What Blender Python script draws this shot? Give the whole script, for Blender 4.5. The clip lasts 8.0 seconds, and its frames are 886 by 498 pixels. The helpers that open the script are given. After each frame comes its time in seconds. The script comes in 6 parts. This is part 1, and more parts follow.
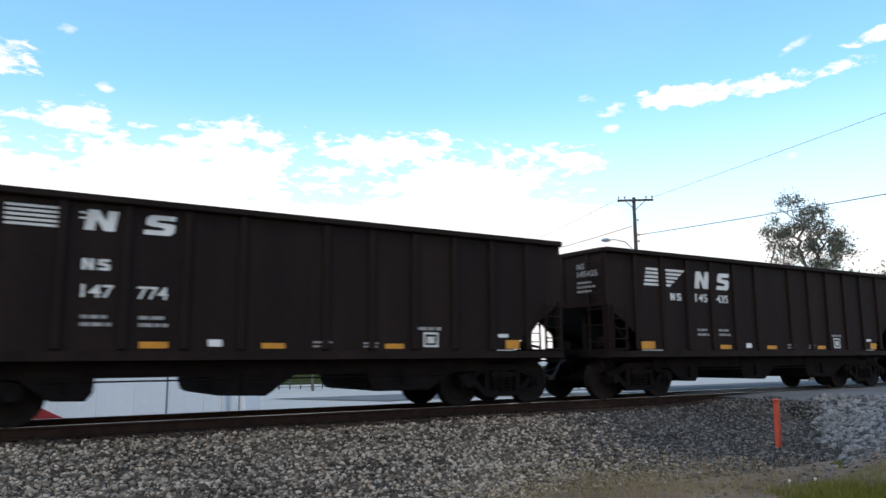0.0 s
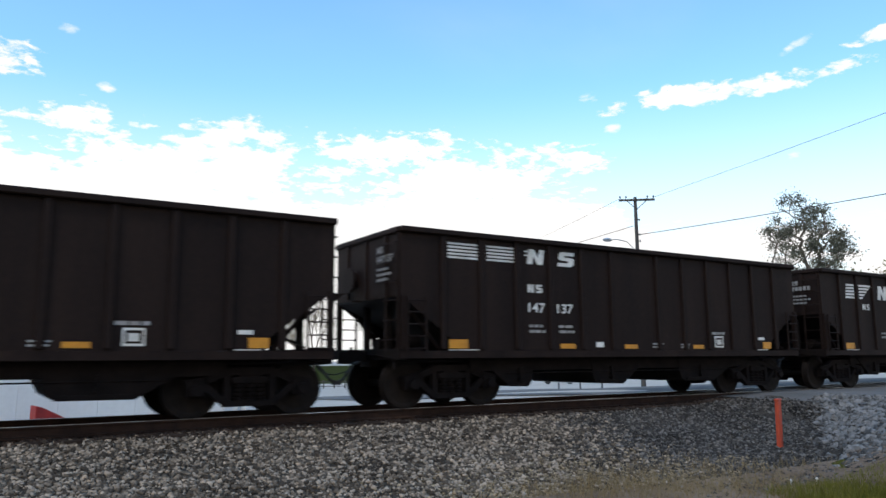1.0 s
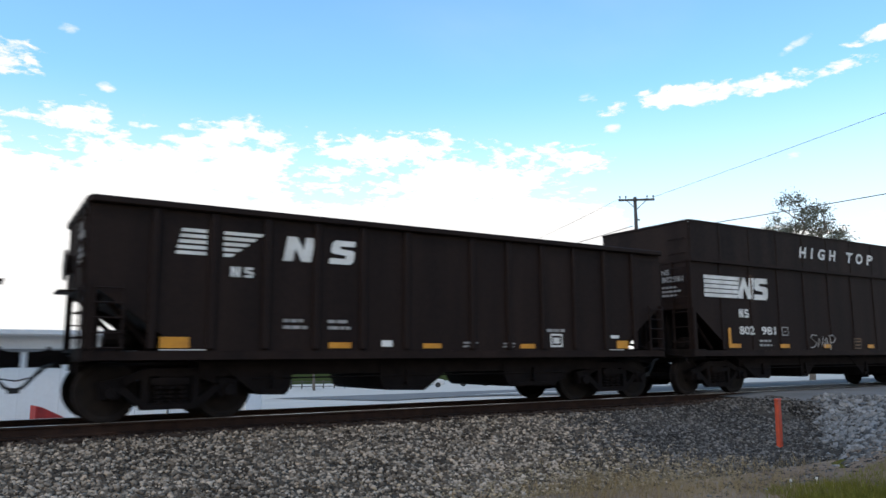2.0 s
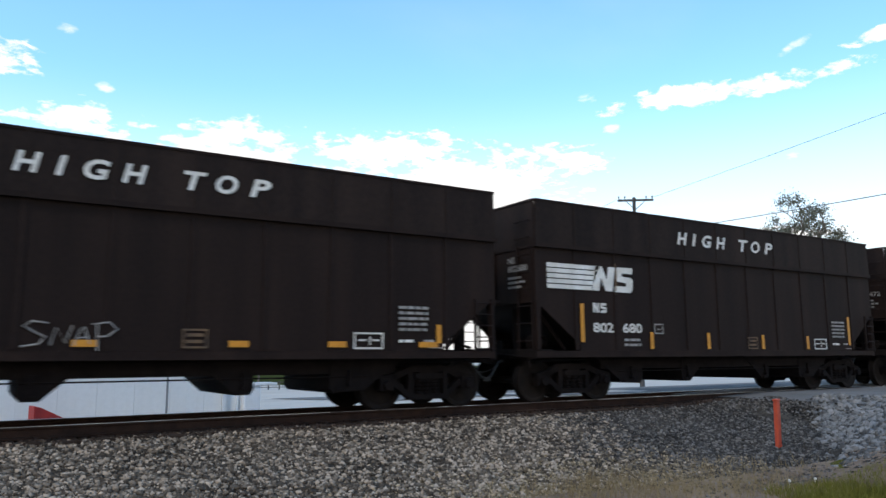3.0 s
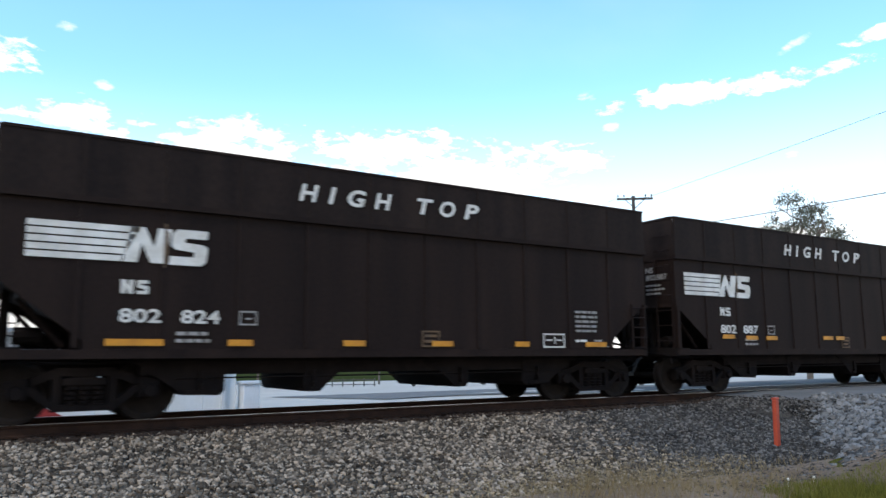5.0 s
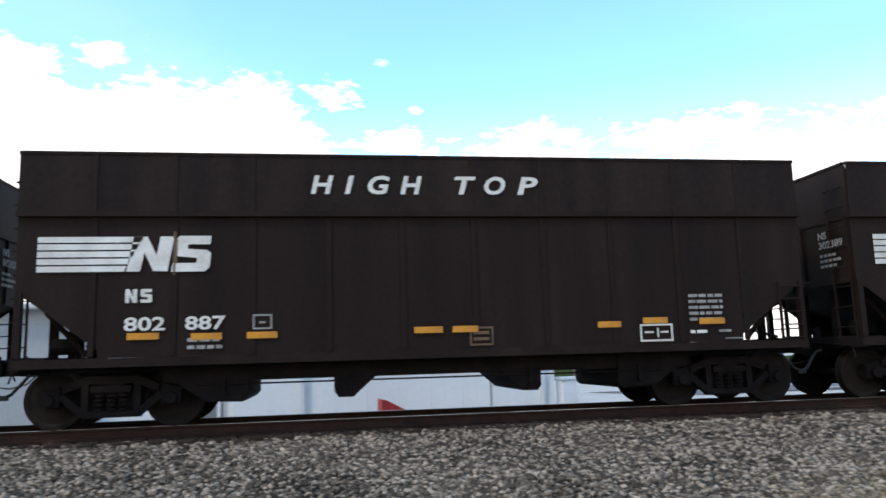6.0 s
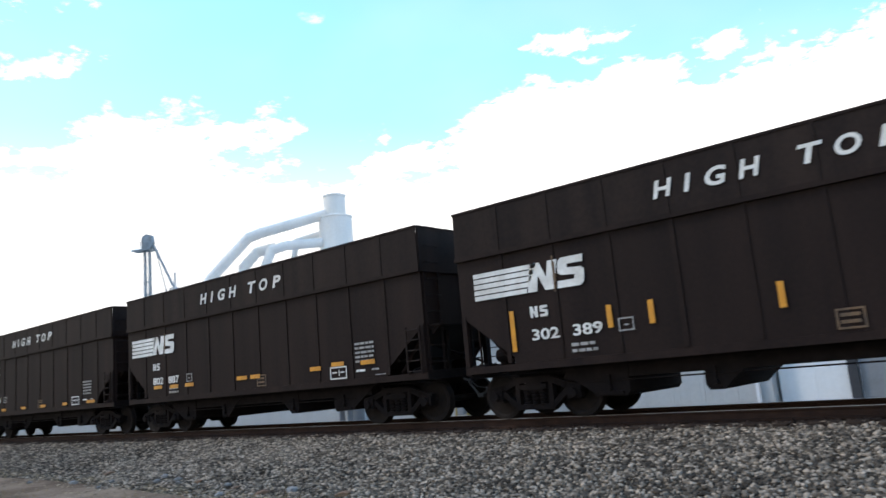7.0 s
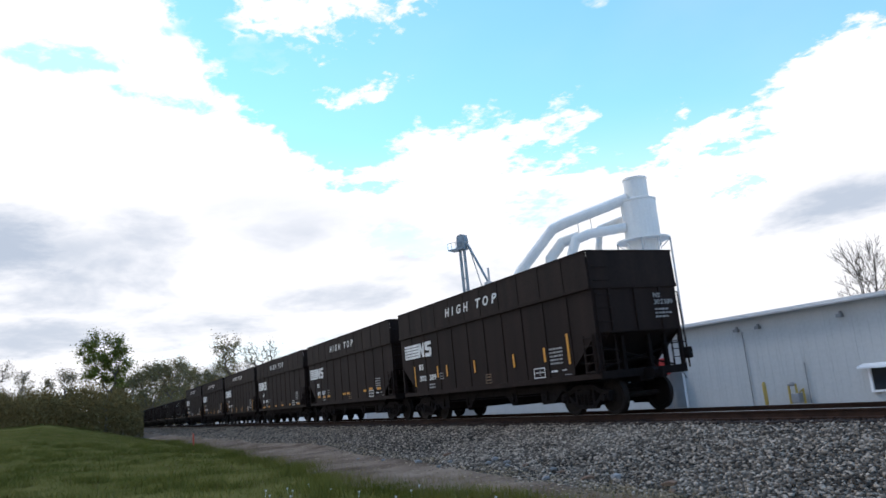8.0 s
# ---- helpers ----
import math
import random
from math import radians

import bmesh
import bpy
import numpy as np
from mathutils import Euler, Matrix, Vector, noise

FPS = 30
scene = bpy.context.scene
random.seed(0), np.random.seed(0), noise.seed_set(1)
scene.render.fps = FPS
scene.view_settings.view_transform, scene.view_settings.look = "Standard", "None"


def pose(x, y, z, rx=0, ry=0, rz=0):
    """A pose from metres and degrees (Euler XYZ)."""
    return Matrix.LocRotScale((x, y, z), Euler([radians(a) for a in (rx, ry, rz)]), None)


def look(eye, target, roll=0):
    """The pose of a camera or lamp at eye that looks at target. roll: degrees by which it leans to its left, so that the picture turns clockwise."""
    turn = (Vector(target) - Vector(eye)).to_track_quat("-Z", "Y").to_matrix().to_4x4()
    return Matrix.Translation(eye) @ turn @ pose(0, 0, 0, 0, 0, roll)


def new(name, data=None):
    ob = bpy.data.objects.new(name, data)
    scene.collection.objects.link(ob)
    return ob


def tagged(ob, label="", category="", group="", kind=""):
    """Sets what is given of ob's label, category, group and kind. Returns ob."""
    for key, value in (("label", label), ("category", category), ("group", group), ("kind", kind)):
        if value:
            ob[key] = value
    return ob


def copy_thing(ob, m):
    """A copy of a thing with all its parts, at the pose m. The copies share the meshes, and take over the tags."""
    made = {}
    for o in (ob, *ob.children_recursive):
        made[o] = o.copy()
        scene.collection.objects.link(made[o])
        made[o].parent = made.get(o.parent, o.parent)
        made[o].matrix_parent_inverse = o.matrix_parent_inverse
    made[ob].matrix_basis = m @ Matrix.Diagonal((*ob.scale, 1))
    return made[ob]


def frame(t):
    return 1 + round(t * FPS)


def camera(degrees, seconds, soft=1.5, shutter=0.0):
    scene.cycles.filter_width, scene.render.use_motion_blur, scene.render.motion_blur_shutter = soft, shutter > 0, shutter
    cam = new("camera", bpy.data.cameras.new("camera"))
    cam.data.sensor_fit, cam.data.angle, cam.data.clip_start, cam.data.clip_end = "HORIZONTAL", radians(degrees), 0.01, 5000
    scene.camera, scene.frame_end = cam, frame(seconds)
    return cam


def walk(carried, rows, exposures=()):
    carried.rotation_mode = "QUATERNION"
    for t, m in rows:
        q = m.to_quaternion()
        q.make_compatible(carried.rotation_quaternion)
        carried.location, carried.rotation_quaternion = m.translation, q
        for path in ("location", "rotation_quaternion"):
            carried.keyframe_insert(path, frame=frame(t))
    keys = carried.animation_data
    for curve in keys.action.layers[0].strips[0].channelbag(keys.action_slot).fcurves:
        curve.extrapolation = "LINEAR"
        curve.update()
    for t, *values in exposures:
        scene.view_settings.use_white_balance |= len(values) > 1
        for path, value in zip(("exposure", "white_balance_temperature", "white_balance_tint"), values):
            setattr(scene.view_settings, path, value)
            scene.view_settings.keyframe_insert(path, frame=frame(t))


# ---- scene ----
EYE = 0.86
cam = camera(61.9, 8.0, soft=1.5, shutter=0.12)
# seconds, yaw, pitch, roll; the camera stands beside the track and turns
TURN = ((0.0, -32.35, 8.42, 0.41), (1.0, -32.25, 8.40, 0.41), (2.5, -32.28, 8.39, 0.41), (3.5, -32.42, 8.45, 0.39),
        (4.5, -32.48, 8.45, 0.40), (4.9, -32.42, 8.36, 0.38), (5.2, -32.07, 8.10, 0.30), (6.3, 6.33, 8.80, 2.66),
        (6.5, 16.88, 9.06, 3.45), (6.8, 32.90, 9.64, 4.6), (7.0, 40.50, 9.86, 4.95), (7.2, 47.55, 10.17, 5.1),
        (7.5, 56.3, 10.78, 5.2), (8.0, 64.35, 11.08, 5.37))
walk(cam, [(t, pose(0, 0, EYE, 90 + p, r, y)) for t, y, p, r in TURN],
     exposures=((0.0, 0.90, 6500, 10), (1.0, 0.86, 6500, 10), (2.5, 0.86, 6500, 10), (3.4, 1.14, 6500, 10), (5.2, 1.20, 6550, 10), (6.5, 1.44, 6650, 10),
                (7.0, 1.36, 6600, 10), (7.5, 1.12, 6300, 11), (8.0, 0.86, 6200, 12)))

# ---------------------------------------------------------------- light
SUN_AZ, SUN_EL = 122.0, 52.0          # degrees to the left of straight across the track, and up


def make_world():
    w = bpy.data.worlds.new("sky")
    scene.world = w
    w.use_nodes = True
    nt = w.node_tree
    nt.nodes.clear()
    N, Lk = nt.nodes.new, nt.links.new

    def math_node(op, a, b=None, clamp=False):
        n = N("ShaderNodeMath")
        n.operation, n.use_clamp = op, clamp
        for i, v in enumerate((a, b)):
            if v is None:
                continue
            if isinstance(v, (int, float)):
                n.inputs[i].default_value = v
            else:
                Lk(v, n.inputs[i])
        return n.outputs[0]

    def ramp(v, a, b, lo=0.0, hi=1.0):
        n = N("ShaderNodeMapRange")
        n.interpolation_type = "SMOOTHSTEP"
        for i, q in enumerate((a, b, lo, hi)):
            n.inputs[i + 1].default_value = q
        Lk(v, n.inputs[0])
        return n.outputs[0]

    sky = N("ShaderNodeTexSky")
    sky.sky_type, sky.sun_disc = "NISHITA", False
    sky.sun_elevation, sky.sun_rotation = radians(SUN_EL), radians(-SUN_AZ)
    sky.air_density, sky.dust_density, sky.ozone_density = 1.0, 0.0, 2.0
    tc = N("ShaderNodeTexCoord")
    sep = N("ShaderNodeSeparateXYZ")
    Lk(tc.outputs["Generated"], sep.inputs[0])
    x, y, z = sep.outputs
    up = math_node("MAXIMUM", z, 0.0)
    # cloud layer: the ray spread over a flat sheet, softened towards the horizon
    den = math_node("ADD", up, 0.16)
    flat = N("ShaderNodeCombineXYZ")
    Lk(math_node("DIVIDE", x, den), flat.inputs[0])
    Lk(math_node("DIVIDE", y, den), flat.inputs[1])
    flat.inputs[2].default_value = CLOUD_SEED

    def cloud_noise(scale, detail, rough, shift):
        n = N("ShaderNodeTexNoise")
        n.inputs["Scale"].default_value, n.inputs["Detail"].default_value = scale, detail
        n.inputs["Roughness"].default_value, n.inputs["Distortion"].default_value = rough, 0.25
        m = N("ShaderNodeVectorMath")
        m.operation = "ADD"
        m.inputs[1].default_value = shift
        Lk(flat.outputs[0], m.inputs[0])
        Lk(m.outputs[0], n.inputs["Vector"])
        return n.outputs["Fac"]

    # compass angle (degrees, right of straight across) and height angle of the ray
    az = math_node("MULTIPLY", math_node("ARCTAN2", x, y), 57.2958)
    el = math_node("MULTIPLY", math_node("ARCSINE", z), 57.2958)
    tall = N("ShaderNodeValToRGB")
    stops = ((-180, 25), (-100, 38), (-88, 33), (-81, 26), (-76, 20.5), (-73.5, 17.6), (-70, 17), (-65.4, 19.8), (-60, 20.6), (-56, 18.8), (-52, 18.2), (-49, 16.2), (-44, 17.4), (-40, 15.0),
             (-37.5, 17.5), (-33.5, 20.8), (-28, 22.2), (-17, 22.6), (-11, 22.4), (-6, 23.5), (-2, 21.5), (1, 16), (16, 15.2), (21, 14.6), (33, 14.2), (42, 12.5), (60, 7), (180, 25))
    while len(tall.color_ramp.elements) < len(stops):
        tall.color_ramp.elements.new(0.5)
    for e, (a, h) in zip(tall.color_ramp.elements, stops):
        e.position, e.color = (a + 180) / 360, (h / 60, h / 60, h / 60, 1)
    Lk(math_node("DIVIDE", math_node("ADD", az, 180.0), 360.0), tall.inputs[0])
    bank_top = math_node("MULTIPLY", tall.outputs[0], 60.0)
    big = math_node("SUBTRACT", cloud_noise(1.5, 9.0, 0.60, (0, 0, 0)), 0.5)
    puffy = math_node("SUBTRACT", cloud_noise(3.4, 8.0, 0.60, (2.0, 5.0, 0)), 0.5)
    fine = math_node("SUBTRACT", cloud_noise(22.0, 6.0, 0.6, (1.0, 3.0, 0)), 0.5)
    lump = math_node("ADD", math_node("MULTIPLY", big, 2.4), math_node("ADD", math_node("MULTIPLY", puffy, 3.4), math_node("MULTIPLY", fine, 1.4)))
    cover = math_node("ADD", math_node("DIVIDE", math_node("SUBTRACT", bank_top, el), 4.0), lump)

    def oval(ca, ce, wa, we, lean, ragged, grain=3.4):
        """1 in the middle of an oval of sky, falling off raggedly: compass angle, height angle, half width, half height, lean."""
        da = math_node("SUBTRACT", az, ca)
        u = math_node("DIVIDE", da, wa)
        v = math_node("DIVIDE", math_node("SUBTRACT", math_node("SUBTRACT", el, ce), math_node("MULTIPLY", da, lean)), we)
        d = math_node("SUBTRACT", 0.75, math_node("ADD", math_node("MULTIPLY", u, u), math_node("MULTIPLY", v, v)))
        return math_node("ADD", math_node("ADD", d, math_node("MULTIPLY", puffy, ragged)), math_node("MULTIPLY", fine, grain))

    mask = ramp(cover, -0.16, 0.26)
    for ca, ce, wa, we, lean in ((-69.5, 30.0, 9.5, 4.2, 0.30), (-69.0, 23.4, 5.0, 1.2, 0.1), (-42.5, 16.8, 4.4, 1.3, 0.05), (-48.8, 27.7, 1.3, 0.6, 0.0), (-26.0, 24.2, 6.0, 0.9, 0.0), (-36.3, 19.3, 0.6, 1.1, 0.0),
                                 (0.0, 20.1, 3.6, 1.5, -0.1), (4.4, 22.6, 0.8, 0.45, 0.0), (6.9, 19.1, 0.7, 0.4, -0.1), (28.0, 16.0, 6.0, 1.7, 0.0), (44.0, 19.4, 1.0, 0.55, 0.0),
                                 (50.2, 18.95, 5.2, 0.85, 0.06), (58.0, 19.2, 6.2, 0.8, 0.02), (64.8, 21.1, 2.6, 0.5, 0.1), (58.2, 14.0, 0.8, 0.4, 0.0), (45.7, 17.1, 0.7, 0.35, 0.0), (59.0, 21.3, 1.2, 0.35, 0.4)):
        mask = math_node("MAXIMUM", mask, ramp(oval(ca, ce, wa, we, lean, 4.5), *((-0.10, 0.65) if wa > 1.5 else (-0.3, 1.5))))
    # blue gaps between the clouds
    for ca, ce, wa, we, lean, deep in ((-76.0, 26.4, 4.2, 1.4, 0.05, 0.9), (-84.0, 22.9, 4.4, 0.7, -0.14, 0.8), (-91.6, 25.2, 4.4, 0.9, 0.0, 0.7), (-81.5, 28.0, 2.8, 0.6, 0.1, 0.7),
                                       (-55.6, 13.6, 3.0, 1.5, 0.0, 0.6), (-66.0, 12.0, 3.6, 1.3, -0.2, 0.3), (-80.0, 4.6, 8.0, 0.9, 0.0, 0.25), (-48.0, 8.0, 3.0, 0.8, 0.0, 0.2)):
        hole = ramp(oval(ca, ce, wa, we, lean, 5.0), -0.2, 0.8, 1.0, 1.0 - deep)
        mask = math_node("MULTIPLY", mask, hole)
    mask = math_node("MAXIMUM", mask, ramp(el, 4.0, 21.0, 0.86, 0.0))
    veil = math_node("MULTIPLY", ramp(cloud_noise(0.9, 5.0, 0.5, (7.0, 1.0, 0)), 0.45, 0.80), 0.14)
    mask = math_node("MAXIMUM", mask, veil)
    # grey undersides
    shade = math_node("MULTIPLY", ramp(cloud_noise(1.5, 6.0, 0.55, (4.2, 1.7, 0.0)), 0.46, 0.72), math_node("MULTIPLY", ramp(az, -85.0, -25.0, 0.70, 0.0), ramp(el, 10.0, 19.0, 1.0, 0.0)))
    for ca, ce, wa, we, lean, deep in ((-94.5, 12.0, 7.0, 3.2, 0.0, 0.80), (-85.4, 13.2, 4.4, 2.0, -0.1, 0.55), (-92.0, 6.2, 6.0, 1.4, 0.0, 0.65), (-70.8, 7.9, 6.0, 1.3, 0.0, 0.55), (-34.6, 10.2, 5.4, 1.7, 0.14, 0.75)):
        shade = math_node("MAXIMUM", shade, ramp(oval(ca, ce, wa, we, lean, 2.6, 0.5), -0.6, 1.0, 0.0, deep))
    col = N("ShaderNodeMix")
    col.data_type = "RGBA"
    Lk(shade, col.inputs["Factor"])
    col.inputs["A"].default_value = (0.61, 0.60, 0.588, 1)
    col.inputs["B"].default_value = (0.225, 0.272, 0.335, 1)
    blue = N("ShaderNodeMix")
    blue.data_type, blue.blend_type = "RGBA", "MULTIPLY"
    blue.inputs["Factor"].default_value = 1.0
    Lk(sky.outputs[0], blue.inputs["A"])
    blue.inputs["B"].default_value = SKY_GAIN
    mix = N("ShaderNodeMix")
    mix.data_type = "RGBA"
    Lk(mask, mix.inputs["Factor"])
    Lk(blue.outputs["Result"], mix.inputs["A"])
    Lk(col.outputs["Result"], mix.inputs["B"])
    bg = N("ShaderNodeBackground")
    Lk(mix.outputs["Result"], bg.inputs["Color"])
    bg.inputs["Strength"].default_value = 1.0
    out = N("ShaderNodeOutputWorld")
    Lk(bg.outputs[0], out.inputs[0])


CLOUD_SEED = 3.1
SKY_GAIN = (0.125, 0.166, 0.165, 1)
make_world()
sun = new("sun", bpy.data.lights.new("sun", "SUN"))
sun.data.energy, sun.data.angle, sun.data.color = 0.75, radians(10), (1.0, 0.93, 0.84)
sun.matrix_world = look((0, 0, 60), (60 * math.sin(radians(SUN_AZ)) / math.tan(radians(SUN_EL)),
                                     -60 * math.cos(radians(SUN_AZ)) / math.tan(radians(SUN_EL)), 0))


# ---------------------------------------------------------------- materials
def mat(name, c, c2=None, rough=0.8, metal=0.0, scale=3.0, fine=40.0, bump=0.2, by="", amount=0.5, streak=0.0, dist=0.01, spec=0.5, skew=1.0):
    """Two-scale surface: c to c2 by a large and a fine noise; by: 'island' or 'object' varies pieces; streak stretches the stains upright."""
    m = bpy.data.materials.new(name)
    m.use_nodes = True
    nt = m.node_tree
    N, Lk = nt.nodes.new, nt.links.new
    b = nt.nodes["Principled BSDF"]
    b.inputs["Specular IOR Level"].default_value = spec
    b.inputs["Roughness"].default_value, b.inputs["Metallic"].default_value = rough, metal
    c2 = c2 or tuple(v * 0.7 for v in c)
    tc = N("ShaderNodeTexCoord")
    mp = N("ShaderNodeMapping")
    Lk(tc.outputs["Object"], mp.inputs[0])
    if streak:
        mp.inputs["Scale"].default_value = (1, 1, streak)
    n1 = N("ShaderNodeTexNoise")
    n1.inputs["Scale"].default_value, n1.inputs["Detail"].default_value = scale, 5.0
    Lk(mp.outputs[0], n1.inputs["Vector"])
    n2 = N("ShaderNodeTexNoise")
    n2.inputs["Scale"].default_value, n2.inputs["Detail"].default_value = fine, 4.0
    Lk(tc.outputs["Object"], n2.inputs["Vector"])
    add = N("ShaderNodeMath")
    add.operation = "MULTIPLY_ADD"
    Lk(n2.outputs["Fac"], add.inputs[0])
    add.inputs[1].default_value = 0.45
    Lk(n1.outputs["Fac"], add.inputs[2])
    last = add.outputs[0]
    lo, hi = 0.5, 0.95
    if by:
        g = N("ShaderNodeObjectInfo") if by == "object" else N("ShaderNodeNewGeometry")
        a2 = N("ShaderNodeMath")
        a2.operation = "MULTIPLY_ADD"
        pw = N("ShaderNodeMath")
        pw.operation = "POWER"
        pw.inputs[1].default_value = skew
        Lk(g.outputs["Random" if by == "object" else "Random Per Island"], pw.inputs[0])
        Lk(pw.outputs[0], a2.inputs[0])
        a2.inputs[1].default_value = amount
        Lk(last, a2.inputs[2])
        last = a2.outputs[0]
        hi += amount
    r = N("ShaderNodeMapRange")
    Lk(last, r.inputs[0])
    r.inputs[1].default_value, r.inputs[2].default_value = lo, hi
    mx = N("ShaderNodeMix")
    mx.data_type = "RGBA"
    Lk(r.outputs[0], mx.inputs["Factor"])
    mx.inputs["A"].default_value, mx.inputs["B"].default_value = (*c, 1), (*c2, 1)
    Lk(mx.outputs["Result"], b.inputs["Base Color"])
    if bump:
        bp = N("ShaderNodeBump")
        bp.inputs["Strength"].default_value, bp.inputs["Distance"].default_value = bump, dist
        Lk(n2.outputs["Fac"], bp.inputs["Height"])
        Lk(bp.outputs[0], b.inputs["Normal"])
    return m


M_BODY = mat("black_car_paint", (0.0100, 0.0064, 0.0060), (0.0220, 0.0134, 0.0110), 0.65, 0, 1.4, 14, 0.12, streak=0.12, spec=0.10)
M_UPPER = mat("faded_black_paint", (0.0104, 0.0070, 0.0066), (0.0255, 0.0166, 0.0136), 0.65, 0, 1.8, 12, 0.15, streak=0.12, spec=0.10)
M_RUNNING = mat("sooty_steel", (0.0056, 0.0041, 0.0040), (0.0125, 0.0088, 0.0080), 0.85, 0.0, 5, 60, 0.3, spec=0.12)
M_WHEEL = mat("wheel_steel", (0.0080, 0.0062, 0.0056), (0.0170, 0.0122, 0.0100), 0.75, 0.1, 6, 50, 0.2, spec=0.15)
M_WHITE = mat("white_stencil_paint", (0.74, 0.73, 0.70), (0.52, 0.50, 0.46), 0.7, 0, 3, 30, 0.05)
M_GREYMARK = mat("dirty_stencil_paint", (0.36, 0.35, 0.34), (0.18, 0.17, 0.16), 0.75, 0, 5, 40, 0.05)
M_OLDMARK = mat("rusty_stencil_paint", (0.15, 0.088, 0.042), (0.06, 0.042, 0.028), 0.75, 0, 5, 40, 0.05)
M_ORANGE = mat("orange_reflector", (0.62, 0.27, 0.012), (0.42, 0.17, 0.010), 0.4, 0, 4, 40, 0.05)
M_RAIL = mat("rusty_rail_steel", (0.040, 0.022, 0.015), (0.022, 0.013, 0.010), 0.85, 0.0, 4, 60, 0.3, spec=0.1)
M_RAILTOP = mat("polished_rail_head", (0.42, 0.41, 0.40), (0.30, 0.29, 0.28), 0.3, 1.0, 4, 60, 0.05)
M_TIE = mat("creosoted_timber", (0.018, 0.012, 0.0095), (0.038, 0.027, 0.021), 0.9, 0, 4, 30, 0.5, by="object", amount=0.3, spec=0.1)
M_BALLAST = mat("ballast_bed", (0.026, 0.022, 0.018), (0.090, 0.076, 0.061), 0.95, 0, 2.5, 22, 1.0, dist=0.04, spec=0.08)
M_STONE = mat("ballast_stone", (0.016, 0.0130, 0.0108), (0.46, 0.375, 0.290), 0.9, 0, 0.6, 30, 0.3, by="island", amount=2.4, spec=0.10, skew=2.3)
M_GRAVEL = mat("dark_road_gravel", (0.010, 0.0094, 0.0090), (0.20, 0.184, 0.168), 0.9, 0, 0.6, 30, 0.3, by="island", amount=2.2, spec=0.10, skew=2.8)
M_BEDSTONE = mat("dark_brown_stone", (0.014, 0.0095, 0.0075), (0.075, 0.052, 0.040), 0.85, 0, 0.6, 30, 0.3, by="island", amount=1.6, spec=0.15, skew=1.6)
M_TAN = mat("sandy_stone", (0.05, 0.037, 0.022), (0.42, 0.33, 0.22), 0.9, 0, 0.6, 30, 0.3, by="island", amount=2.0, spec=0.08, skew=1.5)
M_RUBBLE = mat("limestone_rubble", (0.035, 0.034, 0.033), (0.25, 0.245, 0.238), 0.9, 0, 2.0, 14, 0.5, by="island", amount=1.6, spec=0.1, skew=1.4)
M_SOIL = mat("brown_verge_soil", (0.085, 0.059, 0.043), (0.26, 0.195, 0.145), 0.95, 0, 0.7, 14, 0.9, dist=0.03, spec=0.0)
M_ROCK = mat("pale_limestone", (0.10, 0.099, 0.097), (0.28, 0.275, 0.268), 0.9, 0, 2.0, 14, 0.6, by="object", amount=0.5, spec=0.1)
M_GRASSBASE = mat("grassy_soil", (0.046, 0.050, 0.010), (0.135, 0.118, 0.038), 0.95, 0, 0.5, 9, 0.8, dist=0.03, spec=0.0)
M_BLADE = mat("grass_blades", (0.050, 0.060, 0.008), (0.215, 0.195, 0.048), 0.9, 0, 0.30, 6, 0, by="island", amount=0.35, spec=0.02)
M_FIELD = mat("far_green_field", (0.030, 0.041, 0.012), (0.052, 0.056, 0.022), 0.95, 0, 0.15, 3, 0.3, spec=0.0)
M_DRY = mat("dry_grass_blades", (0.15, 0.105, 0.052), (0.29, 0.225, 0.125), 0.9, 0, 0.7, 6, 0, by="island", amount=0.5, spec=0.05)
M_LOT = mat("pale_concrete_lot", (0.38, 0.345, 0.305), (0.48, 0.44, 0.39), 0.9, 0, 0.25, 9, 0.2, spec=0.15)
M_ROAD = mat("grey_asphalt_road", (0.10, 0.098, 0.097), (0.16, 0.155, 0.15), 0.9, 0, 0.6, 60, 0.4, spec=0.2)
M_SIDING = mat("pale_grey_metal_siding", (0.46, 0.468, 0.462), (0.36, 0.366, 0.360), 0.55, 0.0, 0.4, 8, 0.05, streak=0.2, spec=0.3)
M_WHITEWALL = mat("white_metal_siding", (0.80, 0.80, 0.785), (0.70, 0.70, 0.68), 0.55, 0.0, 0.5, 8, 0.05, streak=0.2, spec=0.3)
M_TRIM = mat("white_metal_trim", (0.76, 0.77, 0.78), (0.62, 0.63, 0.64), 0.5, 0, 1, 20, 0.05)
M_ROOF = mat("galvanised_roof", (0.55, 0.57, 0.60), (0.45, 0.46, 0.48), 0.45, 0.3, 0.8, 10, 0.1)
M_DARK = mat("dark_opening", (0.03, 0.032, 0.036), (0.05, 0.05, 0.055), 0.5, 0, 1, 10, 0.0)
M_GREY = mat("grey_steel_door", (0.22, 0.23, 0.24), (0.16, 0.165, 0.17), 0.6, 0, 1, 20, 0.05)
M_GALV = mat("galvanised_steel", (0.50, 0.52, 0.54), (0.36, 0.37, 0.39), 0.45, 0.6, 1.2, 12, 0.1)
M_CYCLONE = mat("white_painted_steel", (0.84, 0.82, 0.77), (0.70, 0.68, 0.64), 0.5, 0, 0.8, 8, 0.05, streak=0.3, spec=0.3)
M_TOWER = mat("weathered_galvanised_steel", (0.27, 0.33, 0.37), (0.17, 0.20, 0.23), 0.6, 0.3, 2, 20, 0.1)
M_POLE = mat("weathered_wood_pole", (0.09, 0.085, 0.08), (0.05, 0.046, 0.043), 0.9, 0, 2, 30, 0.4, streak=0.1)
